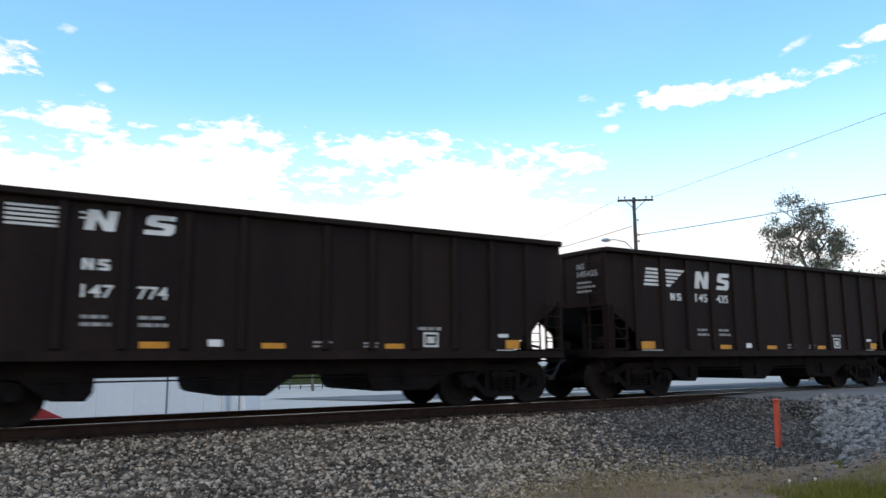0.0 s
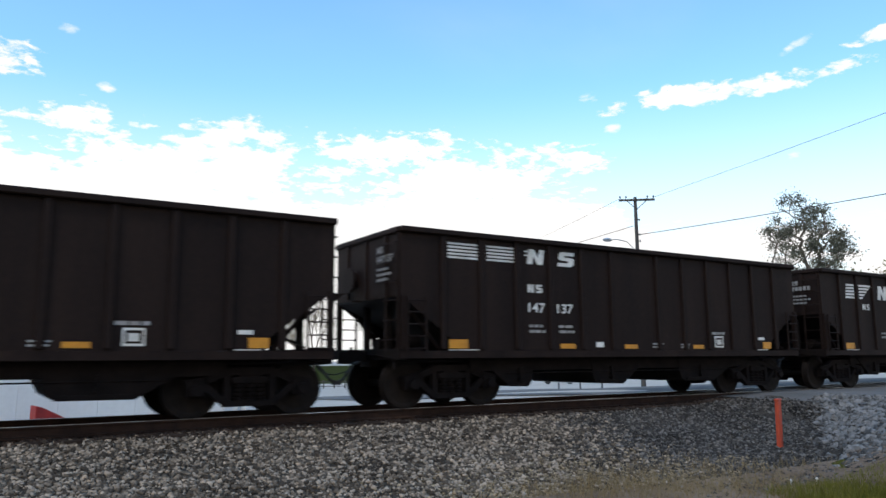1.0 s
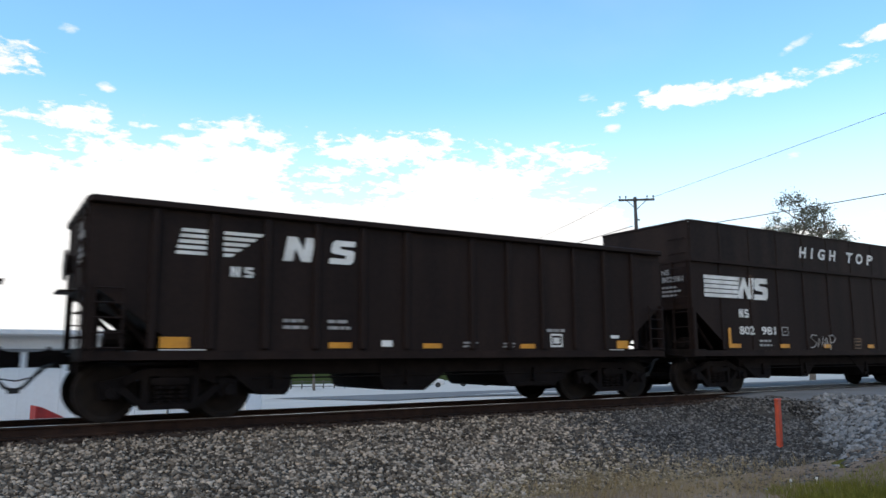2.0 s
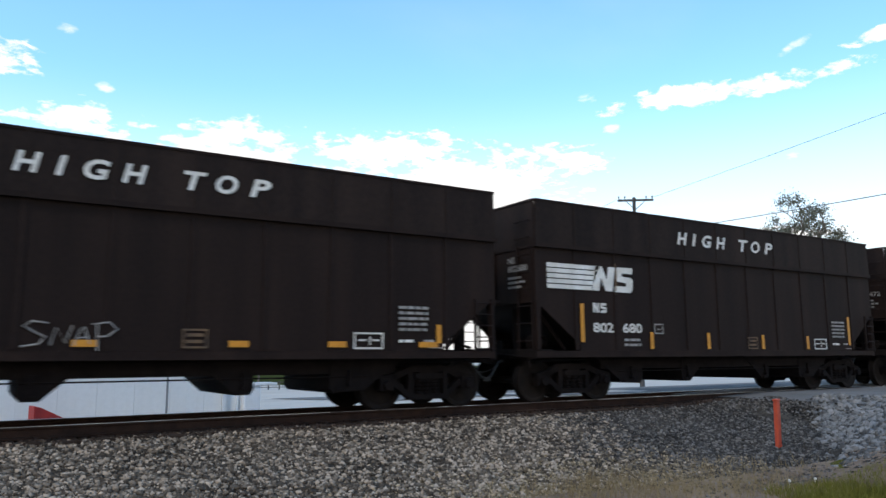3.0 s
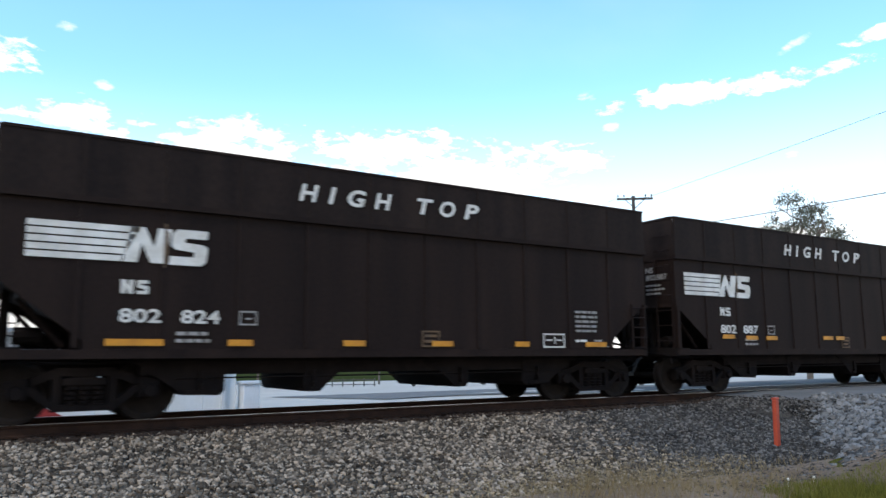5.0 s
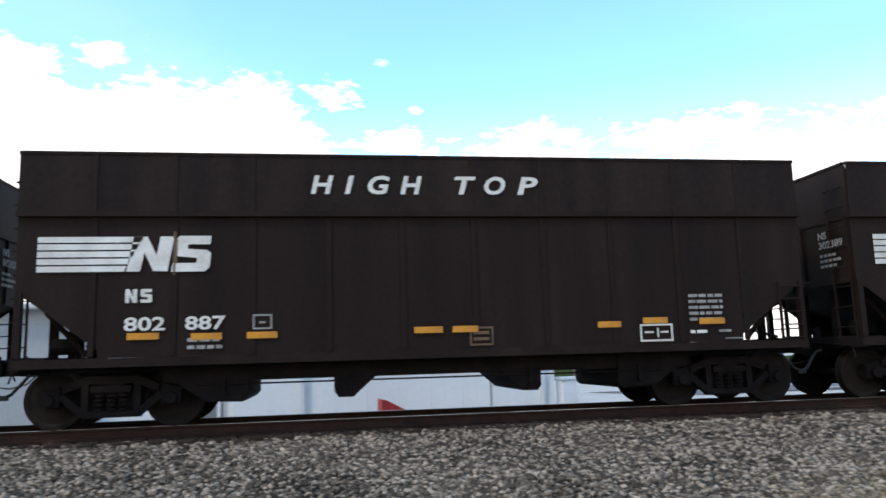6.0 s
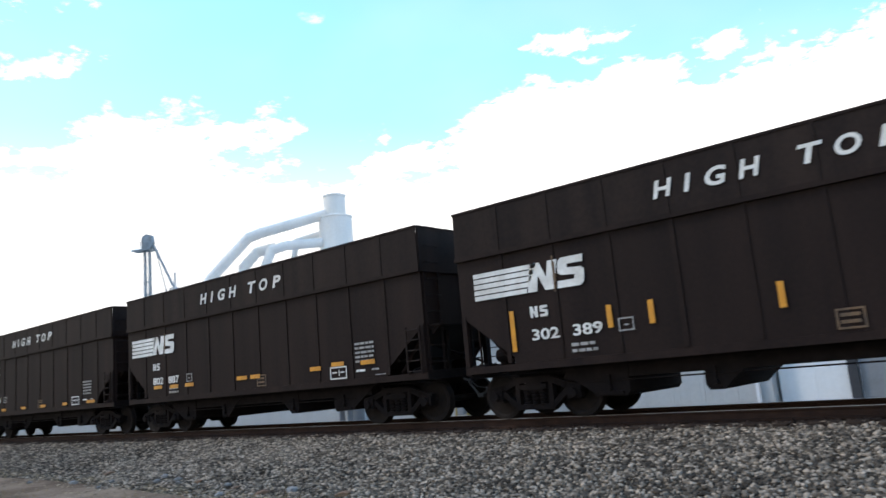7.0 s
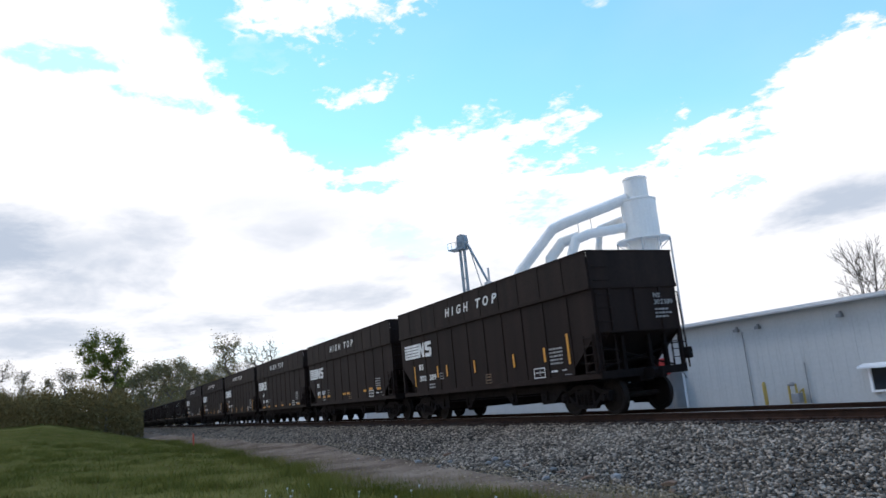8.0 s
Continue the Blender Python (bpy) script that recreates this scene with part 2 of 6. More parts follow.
M_WIRE = mat("black_wire", (0.05, 0.05, 0.05), None, 0.6, 0, 5, 50, 0)
M_POST = mat("orange_marker_plastic", (0.50, 0.068, 0.026), (0.36, 0.05, 0.022), 0.6, 0, 4, 30, 0.1)
M_RED = mat("red_paint", (0.42, 0.028, 0.022), (0.28, 0.02, 0.018), 0.6, 0, 4, 30, 0.1)
M_BARK = mat("grey_brown_bark", (0.085, 0.070, 0.056), (0.14, 0.12, 0.10), 0.95, 0, 4, 30, 0.5)
M_LEAF = mat("spring_leaves", (0.075, 0.105, 0.016), (0.185, 0.205, 0.050), 0.8, 0, 0.8, 6, 0, by="island", amount=0.5, spec=0.1)
M_GREYBUD = mat("grey_green_spring_leaves", (0.085, 0.090, 0.068), (0.165, 0.170, 0.130), 0.85, 0, 0.8, 6, 0, by="island", amount=0.5, spec=0.05)
M_BUD = mat("brown_spring_buds", (0.125, 0.110, 0.050), (0.225, 0.200, 0.105), 0.85, 0, 0.8, 6, 0, by="island", amount=0.5, spec=0.05)
M_SCRUB = mat("scrub_twigs", (0.080, 0.060, 0.024), (0.230, 0.172, 0.072), 0.95, 0, 0.12, 6, 0, by="island", amount=0.25, spec=0.0)
M_DANDY = mat("dandelion_seed_heads", (0.62, 0.60, 0.54), (0.48, 0.46, 0.40), 0.95, 0, 3, 30, 0, spec=0.0)
M_YELLOW = mat("yellow_paint", (0.42, 0.31, 0.07), (0.34, 0.25, 0.07), 0.6, 0, 4, 30, 0.05)
M_CARPAINT = mat("silver_car_paint", (0.55, 0.56, 0.57), (0.50, 0.51, 0.52), 0.3, 0.4, 2, 20, 0)
M_GLASS = mat("dark_window_glass", (0.02, 0.022, 0.026), (0.03, 0.032, 0.036), 0.08, 0, 1, 8, 0)
M_RUBBER = mat("black_rubber", (0.02, 0.02, 0.02), (0.03, 0.03, 0.03), 0.8, 0, 8, 60, 0.1)


# ---------------------------------------------------------------- mesh helpers
def box(bm, x0, x1, y0, y1, z0, z1):
    v = [bm.verts.new(p) for p in ((x0, y0, z0), (x1, y0, z0), (x1, y1, z0), (x0, y1, z0),
                                   (x0, y0, z1), (x1, y0, z1), (x1, y1, z1), (x0, y1, z1))]
    for f in ((3, 2, 1, 0), (4, 5, 6, 7), (0, 1, 5, 4), (1, 2, 6, 5), (2, 3, 7, 6), (3, 0, 4, 7)):
        bm.faces.new([v[i] for i in f])


def prism(bm, outline, y0, y1, axis="y"):
    """A flat outline of (x, z), counter-clockwise seen from -y, pushed from y0 to y1 (or along x with axis='x', outline (y, z))."""
    at = (lambda a, b, c: (a, c, b)) if axis == "y" else (lambda a, b, c: (c, a, b))
    f = [bm.verts.new(at(a, b, y0)) for a, b in outline]
    g = [bm.verts.new(at(a, b, y1)) for a, b in outline]
    n = len(f)
    bm.faces.new(f)
    bm.faces.new(g[::-1])
    for i in range(n):
        bm.faces.new((f[i], g[i], g[(i + 1) % n], f[(i + 1) % n]))


def tube(bm, p, q, r, r2=None, n=8):
    """A round bar from p to q, tapered to r2."""
    p, q = Vector(p), Vector(q)
    r2 = r if r2 is None else r2
    d = (q - p).normalized()
    a = d.orthogonal().normalized()
    b = d.cross(a)
    rings = []
    for c, rr in ((p, r), (q, r2)):
        rings.append([bm.verts.new(c + rr * (a * math.cos(2 * math.pi * i / n) + b * math.sin(2 * math.pi * i / n))) for i in range(n)])
    for i in range(n):
        bm.faces.new((rings[0][i], rings[0][(i + 1) % n], rings[1][(i + 1) % n], rings[1][i]))
    bm.faces.new(rings[0][::-1])
    bm.faces.new(rings[1])


def pipe(bm, pts, r, n=8):
    """One round bar along a bent line."""
    pts = [Vector(p) for p in pts]
    side, rings = None, []
    for i, p in enumerate(pts):
        d = (pts[min(i + 1, len(pts) - 1)] - pts[max(i - 1, 0)]).normalized()
        side = d.orthogonal().normalized() if side is None else (side - d * side.dot(d)).normalized()
        b = d.cross(side)
        rings.append([bm.verts.new(p + r * (side * math.cos(2 * math.pi * k / n) + b * math.sin(2 * math.pi * k / n))) for k in range(n)])
    for u, v in zip(rings, rings[1:]):
        for k in range(n):
            bm.faces.new((u[k], u[(k + 1) % n], v[(k + 1) % n], v[k]))
    bm.faces.new(rings[0][::-1])
    bm.faces.new(rings[-1])


def lathe(bm, profile, n=16, centre=(0, 0)):
    """Profile of (radius, z) turned about the upright axis."""
    rings = [[bm.verts.new((centre[0] + r * math.cos(2 * math.pi * i / n), centre[1] + r * math.sin(2 * math.pi * i / n), z)) for i in range(n)] for r, z in profile]
    for a, b in zip(rings, rings[1:]):
        for i in range(n):
            bm.faces.new((a[i], a[(i + 1) % n], b[(i + 1) % n], b[i]))
    bm.faces.new(rings[0][::-1])
    bm.faces.new(rings[-1])


def mesh_of(name, build, material, smooth=False, bevel=0.0):
    bm = bmesh.new()
    build(bm)
    if bevel:
        bmesh.ops.bevel(bm, geom=bm.edges[:], offset=bevel, segments=1, affect="EDGES")
    bmesh.ops.recalc_face_normals(bm, faces=bm.faces[:])
    me = bpy.data.meshes.new(name)
    bm.to_mesh(me)
    bm.free()
    me.materials.append(material)
    if smooth:
        me.polygons.foreach_set("use_smooth", [True] * len(me.polygons))
    return me


MESHES = {}


def part(name, build, material, parent=None, label="", key=None, at=None, smooth=False, bevel=0.0):
    """One mesh object; the mesh is shared by all parts with the same key."""
    if key is None or key not in MESHES:
        me = mesh_of(name, build, material, smooth, bevel)
        if key is not None:
            MESHES[key] = me
    else:
        me = MESHES[key]
    ob = new(name, me)
    ob.parent = parent
    if at is not None:
        ob.matrix_basis = at
    if label:
        ob["label"] = label
    return ob


def thing(name, label, category, group="", kind="", at=None):
    ob = tagged(new(name), label, category, group, kind)
    ob.empty_display_size = 0.3
    if at is not None:
        ob.matrix_basis = at
    return ob


def lettering(name, text, height, material, parent, x, z, y, shear=0.0, width=None, spacing=1.0, bold=0.0):
    """Painted characters on an upright plate that faces -y; x is the left edge, z the foot of the letters."""
    key = ("text", text, height, shear, width, bold, spacing)
    if key not in MESHES:
        cu = bpy.data.curves.new(name, "FONT")
        cu.body, cu.size, cu.shear, cu.offset, cu.extrude = text, height * 1.42, shear, bold, 0.0015
        cu.resolution_u, cu.space_character = 3, spacing
        tmp = bpy.data.objects.new(name, cu)
        me = bpy.data.meshes.new_from_object(tmp)
        bpy.data.objects.remove(tmp)
        bpy.data.curves.remove(cu)
        co = np.zeros(len(me.vertices) * 3)
        me.vertices.foreach_get("co", co)
        co = co.reshape(-1, 3)
        co[:, 0] -= co[:, 0].min()
        k = (width / co[:, 0].max()) if width else 1.0
        out = np.stack([co[:, 0] * k, -co[:, 2], co[:, 1]], 1)
        me.vertices.foreach_set("co", out.ravel())
        me.materials.append(material)
        me.update()
        MESHES[key] = me
    ob = new(name, MESHES[key])
    ob.parent = parent
    ob.matrix_basis = pose(x, y, z)
    return ob


def shapes(name, polys, material, parent, y, key=None, label=""):
    """Painted flat shapes: outlines of (x, z) on an upright plate at y, 3 mm thick."""
    def build(bm):
        for o in polys:
            prism(bm, o, y - 0.003, y)
    return part(name, build, material, parent, label, key)


def rect(x0, x1, z0, z1):
    return ((x0, z0), (x1, z0), (x1, z1), (x0, z1))


# ---------------------------------------------------------------- ground and track
TRACK_Y = 13.25
RAIL_Z = -0.08


def ramp_z(y, rows):
    for (a, za), (b, zb) in zip(rows, rows[1:]):
        if y <= b:
            return za + (zb - za) * max(0.0, min(1.0, (y - a) / (b - a)))
    return rows[-1][1]


SECTION = ((-10, -0.82), (6.6, -0.82), (8.4, -0.76), (10.9, -0.47), (11.8, -0.345), (12.15, -0.29), (14.6, -0.30), (15.6, -0.5), (17.5, -0.62), (100, -3.5), (300, -6.0))


def bank_start(y):
    """Where the road bank begins, along the track."""
    return 1.68 * max(y, 2.0) + 0.2 if y < 9.5 else max(14.6, 16.16 - (y - 9.5) * 0.62)


def ground_z(x, y):
    """Height of the ground: lawn, ballast slope, track bed, lot; the road lies on a bank that reaches rail height."""
    z = ramp_z(y, SECTION)
    if y < 6.6:
        z += 0.032 * max(0.0, min(-x, 160.0) - 15) * max(0.0, min(1.0, (6 - y) / 9))
    bank = max(0.0, min(1.0, (x - bank_start(y)) / 2.2))
    bank *= max(0.0, min(1.0, (40 - x) / 4.0)) * max(0.0, min(1.0, (y - 5.2) / 1.8))
    if y > 16:
        bank *= max(0.0, 1 - (y - 16) / 14)
    return z + (-0.13 - z) * bank if z < -0.13 else z


def sheet(name, xs, ys, zof, material, label, category, kind="structure"):
    """A ground sheet over a grid, with a skirt of 0.3 m below."""
    xs, ys = list(xs), list(ys)
    co = [(x, y, zof(x, y)) for y in ys for x in xs]
    n = len(xs)
    fa = [(j * n + i, j * n + i + 1, (j + 1) * n + i + 1, (j + 1) * n + i) for j in range(len(ys) - 1) for i in range(n - 1)]
    me = bpy.data.meshes.new(name)
    me.from_pydata(co, [], fa)
    me.materials.append(material)
    me.polygons.foreach_set("use_smooth", [True] * len(me.polygons))
    ob = new(name, me)
    return tagged(ob, label, category, "", kind)


def spaced(a, b, step):
    n = max(1, round((b - a) / step))
    return [a + (b - a) * i / n for i in range(n + 1)]


def rough_z(x, y, amp=0.03):
    return ground_z(x, y) + amp * noise.noise((x * 0.9, y * 0.9, 0.3)) + amp * 0.5 * noise.noise((x * 3.1, y * 3.1, 1.3))


WIDE_X = [-1800, -900, -500, -300, -220, -180, -160] + spaced(-150, -69, 3.0) + spaced(-66, 40, 1.0) + [50, 70, 100, 140, 220, 400, 800, 1800]
sheet("ground", WIDE_X, [-900, -300, -100, -60] + spaced(-42, -12, 3.0) + spaced(-10, 6.7, 0.6), lambda x, y: rough_z(x, y),
      M_GRASSBASE, "lawn soil under thin spring grass beside the track", "ground")
sheet("ballast", WIDE_X, spaced(6.7, 15.6, 0.19), lambda x, y: rough_z(x, y, 0.02), M_BALLAST,
      "bed of grey crushed stone under the rails", "ballast")
sheet("lot", WIDE_X, spaced(15.6, 30, 1.2) + [36, 45, 60, 90, 150, 300, 700, 1800], lambda x, y: ground_z(x, y) - (0 if y < 200 else 0.0),
      M_LOT, "pale dusty concrete and gravel lot behind the track", "ground")


def rail_mesh(bm):
    w, h = 0.036, 0.18
    prof = ((-0.07, -h), (0.07, -h), (0.07, -h + 0.02), (0.012, -h + 0.04), (0.012, -0.045), (w, -0.035), (w, -0.004), (-w, -0.004), (-w, -0.035),
            (-0.012, -0.045), (-0.012, -h + 0.04), (-0.07, -h + 0.02))
    prism(bm, prof, -700, 200, axis="x")


track = thing("railway_track", "single railway track with rusty rails on dark timber ties", "railway track", kind="structure", at=pose(0, TRACK_Y, RAIL_Z))
for side in (-1, 1):
    rail = part("rail", rail_mesh, M_RAIL, track, "rusty steel rail with a polished head", key="rail", at=pose(0, side * 0.753, 0))
    part("rail_head", lambda bm: box(bm, -700, 200, -0.034, 0.034, -0.004, 0.0), M_RAILTOP, rail, "shiny worn running surface", key="railtop")
for i in range(150):
    part("tie", lambda bm: box(bm, -0.11, 0.11, -1.3, 1.3, -0.16, 0.0), M_TIE, track, key="tie", bevel=0.012,
         at=pose(-58 + i * 0.49, random.uniform(-0.04, 0.04), -0.185, 0, 0, random.uniform(-1, 1)))
for i in range(0, 150):
    for s in (-1, 1):
        part("tie_plate", lambda bm: (box(bm, -0.09, 0.09, -0.13, 0.13, 0, 0.012), box(bm, -0.06, -0.03, 0.075, 0.11, 0.012, 0.04), box(bm, 0.03, 0.06, -0.11, -0.075, 0.012, 0.04)),
             M_RAIL, track, key="plate", at=pose(-58 + i * 0.49, s * 0.753, -0.186)) if -22 < -58 + i * 0.49 < 14 else None


def stones(name, n, where, size, material, label, category, seed):
    """Many loose stones as one mesh: squashed, turned octahedra."""
    rng = np.random.default_rng(seed)
    base = np.array(((1, 0, 0), (-1, 0, 0), (0, 1, 0), (0, -1, 0), (0, 0, 1), (0, 0, -1)), float)
    tri = np.array(((0, 2, 4), (2, 1, 4), (1, 3, 4), (3, 0, 4), (2, 0, 5), (1, 2, 5), (3, 1, 5), (0, 3, 5)))
    xy = where(rng, n)
    n = len(xy)
    zs = np.array([rough_z(x, y, 0.02) for x, y in xy])
    s = size[0] + (size[1] - size[0]) * rng.random((n, 1, 1)) ** 1.6
    v = base[None] * s * (0.6 + 0.7 * rng.random((n, 6, 1)))
    q = rng.normal(size=(n, 4))
    q /= np.linalg.norm(q, axis=1)[:, None]
    w, a, b, c = q.T
    rot = np.stack([1 - 2 * (b * b + c * c), 2 * (a * b - c * w), 2 * (a * c + b * w), 2 * (a * b + c * w), 1 - 2 * (a * a + c * c), 2 * (b * c - a * w),
                    2 * (a * c - b * w), 2 * (b * c + a * w), 1 - 2 * (a * a + b * b)], 1).reshape(n, 3, 3)
    v = np.einsum("nij,nkj->nki", rot, v) * np.array((1, 1, 0.8))
    v += np.stack([xy[:, 0], xy[:, 1], zs], 1)[:, None] + np.array((0, 0, 0.25))[None, None] * s
    f = (tri[None] + 6 * np.arange(n)[:, None, None]).reshape(-1, 3)
    return soup(name, v.reshape(-1, 3), f, material, label, category)


def soup(name, v, f, material, label, category, kind="stuff", parent=None):
    me = bpy.data.meshes.new(name)
    k = f.shape[1]
    me.vertices.add(len(v))
    me.vertices.foreach_set("co", np.asarray(v, np.float32).ravel())
    me.loops.add(f.size)
    me.loops.foreach_set("vertex_index", f.astype(np.int32).ravel())
    me.polygons.add(len(f))
    me.polygons.foreach_set("loop_start", np.arange(0, f.size, k, dtype=np.int32))
    me.update(calc_edges=True)
    me.materials.append(material)
    ob = new(name, me)
    ob.parent = parent
    return tagged(ob, label, category, "", kind)


def slope_spots(rng, n):
    """Near shoulder of the track bed, thinning out into the grass."""
    near = rng.random(n) < 0.8
    x = np.where(near, rng.uniform(-20, 16.5, n), rng.uniform(-48, -20, n))
    edge = 6.9 + 0.4 * np.sin(x * 0.37 + 1) + 0.35 * np.sin(x * 1.3) + 1.3 * np.clip((-14 - x) / 12, 0, 1)
    y = edge + (12.12 - edge) * rng.random(n) ** 0.85
    keep = ((y > edge + 0.5) | (rng.random(n) < 0.5)) & (x < 8.6 + 0.5 * (y - 8) + rng.normal(0, 0.8, n))
    return np.stack([x, y], 1)[keep]


stones("ballast_stones", 125000, slope_spots, (0.017, 0.054), M_STONE, "loose grey crushed stones on the track shoulder", "gravel", 1)


def far_spots(rng, n):
    x = -48 - 80 * rng.random(n) ** 1.4
    return np.stack([x, rng.uniform(8.2, 12.1, n)], 1)


stones("ballast_stones", 14000, far_spots, (0.03, 0.07), M_STONE, "crushed stones on the far track shoulder", "gravel", 4)


def bank_spots(rng, n):
    x, y = rng.uniform(7.5, 17, n), rng.uniform(5.9, 12.0, n)
    keep = (x > 8.6 + 0.5 * (y - 8) + rng.normal(0, 0.8, n)) & (x < np.array([bank_start(v) for v in y]) + 1.8)
    return np.stack([x, y], 1)[keep]


stones("road_gravel", 40000, bank_spots, (0.016, 0.05), M_GRAVEL, "dark grey gravel beside the crossing", "gravel", 3)


# from just outside the near rail inwards, stones darker than the shoulder's
def bed_spots(rng, n):
    return np.stack([rng.uniform(-26, 16, n), 12.0 + 3.0 * rng.random(n) ** 1.8], 1)


stones("oily_stones", 24000, bed_spots, (0.018, 0.055), M_BEDSTONE, "dark brown stones packed between the ties", "gravel", 2)


def tan_spots(rng, n):
    x, y = rng.normal(7.6, 1.5, n), rng.normal(7.5, 0.75, n)
    return np.stack([x, y], 1)[(y > 6.0) & (x < 10.5 - 0.4 * (7 - y))]


stones("sandy_stones", 9000, tan_spots, (0.014, 0.04), M_TAN, "tan sandy stones at the foot of the ballast", "gravel", 6)


def lawn_edge(x):
    """Where the grass ends and the bare verge begins."""
    return 5.75 + 0.25 * math.sin(x * 0.5) + 0.15 * math.sin(x * 1.7) - 0.45 * math.exp(-((x + 18) / 8) ** 2) + 0.6 * max(0.0, min(1.0, (-x - 30) / 30))


def verge_far(x):
    return 7.0 + 0.3 * math.sin(x * 0.37 + 1) + 1.6 * max(0.0, min(1.0, (-14 - x) / 12))


VX = spaced(-130, -30, 1.5)[:-1] + spaced(-30, 13, 0.4)
VN = 9
vco = []
for x in VX:
    for k in range(VN):
        y = lawn_edge(x) - 0.35 + (verge_far(x) + 0.7 - lawn_edge(x)) * k / (VN - 1)
        vco.append((x, y, rough_z(x, y) + (0.028 if 0 < k < VN - 1 else -0.06)))
vme = bpy.data.meshes.new("verge")
vme.from_pydata(vco, [], [(i * VN + k, (i + 1) * VN + k, (i + 1) * VN + k + 1, i * VN + k + 1) for i in range(len(VX) - 1) for k in range(VN - 1)])
vme.materials.append(M_SOIL)
vme.polygons.foreach_set("use_smooth", [True] * len(vme.polygons))
tagged(new("verge", vme), "bare brown soil between the grass and the ballast", "verge", "", "structure")


def verge_spots(rng, n):
    x = -8 - 90 * rng.random(n) ** 1.6
    lo, hi = np.array([lawn_edge(v) for v in x]), np.array([verge_far(v) for v in x])
    return np.stack([x, lo + (hi + 0.6 - lo) * rng.random(n) ** 0.6], 1)


stones("verge_stones", 16000, verge_spots, (0.014, 0.045), M_TAN, "loose small stones scattered on the brown verge", "gravel", 7)

# road over the track
ROWS = spaced(3.0, 46, 0.8)
rco = [(bank_start(y) + 1.5 + (36 - bank_start(y)) * i / 14, y, 0) for y in ROWS for i in range(15)]
rco = [(x, y, ground_z(x, y) + 0.035) for x, y, z in rco]
rfa = [(j * 15 + i, j * 15 + i + 1, (j + 1) * 15 + i + 1, (j + 1) * 15 + i) for j in range(len(ROWS) - 1) for i in range(14)]
rme = bpy.data.meshes.new("road")
rme.from_pydata(rco, [], rfa)
rme.materials.append(M_ROAD)
tagged(new("road", rme), "worn grey asphalt road crossing the track", "road", "", "structure")


# ---------------------------------------------------------------- rail cars
def truck_frame(bm):
    """Cast side frame of a two-axle truck: arched top member, sagging bottom member, columns and spring nest."""
    def bar(p, q, w):
        dx, dz = q[0] - p[0], q[1] - p[1]
        n = math.hypot(dx, dz)
        ux, uz = -dz / n * w, dx / n * w
        prism(bm, ((p[0] - ux, p[1] - uz), (q[0] - ux, q[1] - uz), (q[0] + ux, q[1] + uz), (p[0] + ux, p[1] + uz)), -0.065, 0.065)
    for s in (-1, 1):
        bar((s * 1.05, 0.56), (s * 0.70, 0.62), 0.055)
        bar((s * 0.74, 0.60), (s * 0.36, 0.75), 0.06)
        bar((s * 0.74, 0.52), (s * 0.40, 0.24), 0.055)
        box(bm, s * 0.38 - 0.05, s * 0.38 + 0.05, -0.07, 0.06, 0.22, 0.76)
        x = s * 0.89
        box(bm, x - 0.15, x + 0.15, -0.10, 0.05, 0.36, 0.58)
        tube(bm, (x, -0.10, 0.457), (x, -0.17, 0.457), 0.10, 0.085, 12)
    bar((-0.40, 0.75), (0.40, 0.75), 0.06)
    bar((-0.44, 0.23), (0.44, 0.23), 0.05)
    for x in (-0.18, 0, 0.18):
        for k in range(4):
            tube(bm, (x, -0.03, 0.285 + k * 0.07), (x, -0.03, 0.325 + k * 0.07), 0.07, n=10)
    box(bm, -0.30, 0.30, -0.10, 0.02, 0.56, 0.66)


def wheelset_mesh(bm):
    prof = ((0.10, -0.12), (0.13, -0.07), (0.36, -0.055), (0.40, -0.07), (0.457, -0.07), (0.465, 0.045), (0.485, 0.06), (0.485, 0.075), (0.40, 0.075), (0.36, 0.03), (0.13, 0.05), (0.09, 0.08))
    n = 28
    for s in (-1, 1):
        rings = []
        for r, w in prof:
            y = s * (0.745 - w)
            rings.append([bm.verts.new((r * math.cos(2 * math.pi * i / n), y, r * math.sin(2 * math.pi * i / n))) for i in range(n)])
        for a, b in zip(rings, rings[1:]):
            for i in range(n):
                bm.faces.new((a[i], a[(i + 1) % n], b[(i + 1) % n], b[i]))
        for ring in (rings[0], rings[-1]):
            bm.faces.new(ring)
        # cap bolts and a chalk-dark bar show the turning
        for i in range(3):
            a = 2 * math.pi * i / 3
            tube(bm, (0.055 * math.cos(a), s * 0.86, 0.055 * math.sin(a)), (0.055 * math.cos(a), s * 0.88, 0.055 * math.sin(a)), 0.016, n=6)
    tube(bm, (0, -1.02, 0), (0, 1.02, 0), 0.075, n=10)


WHEELSETS = []


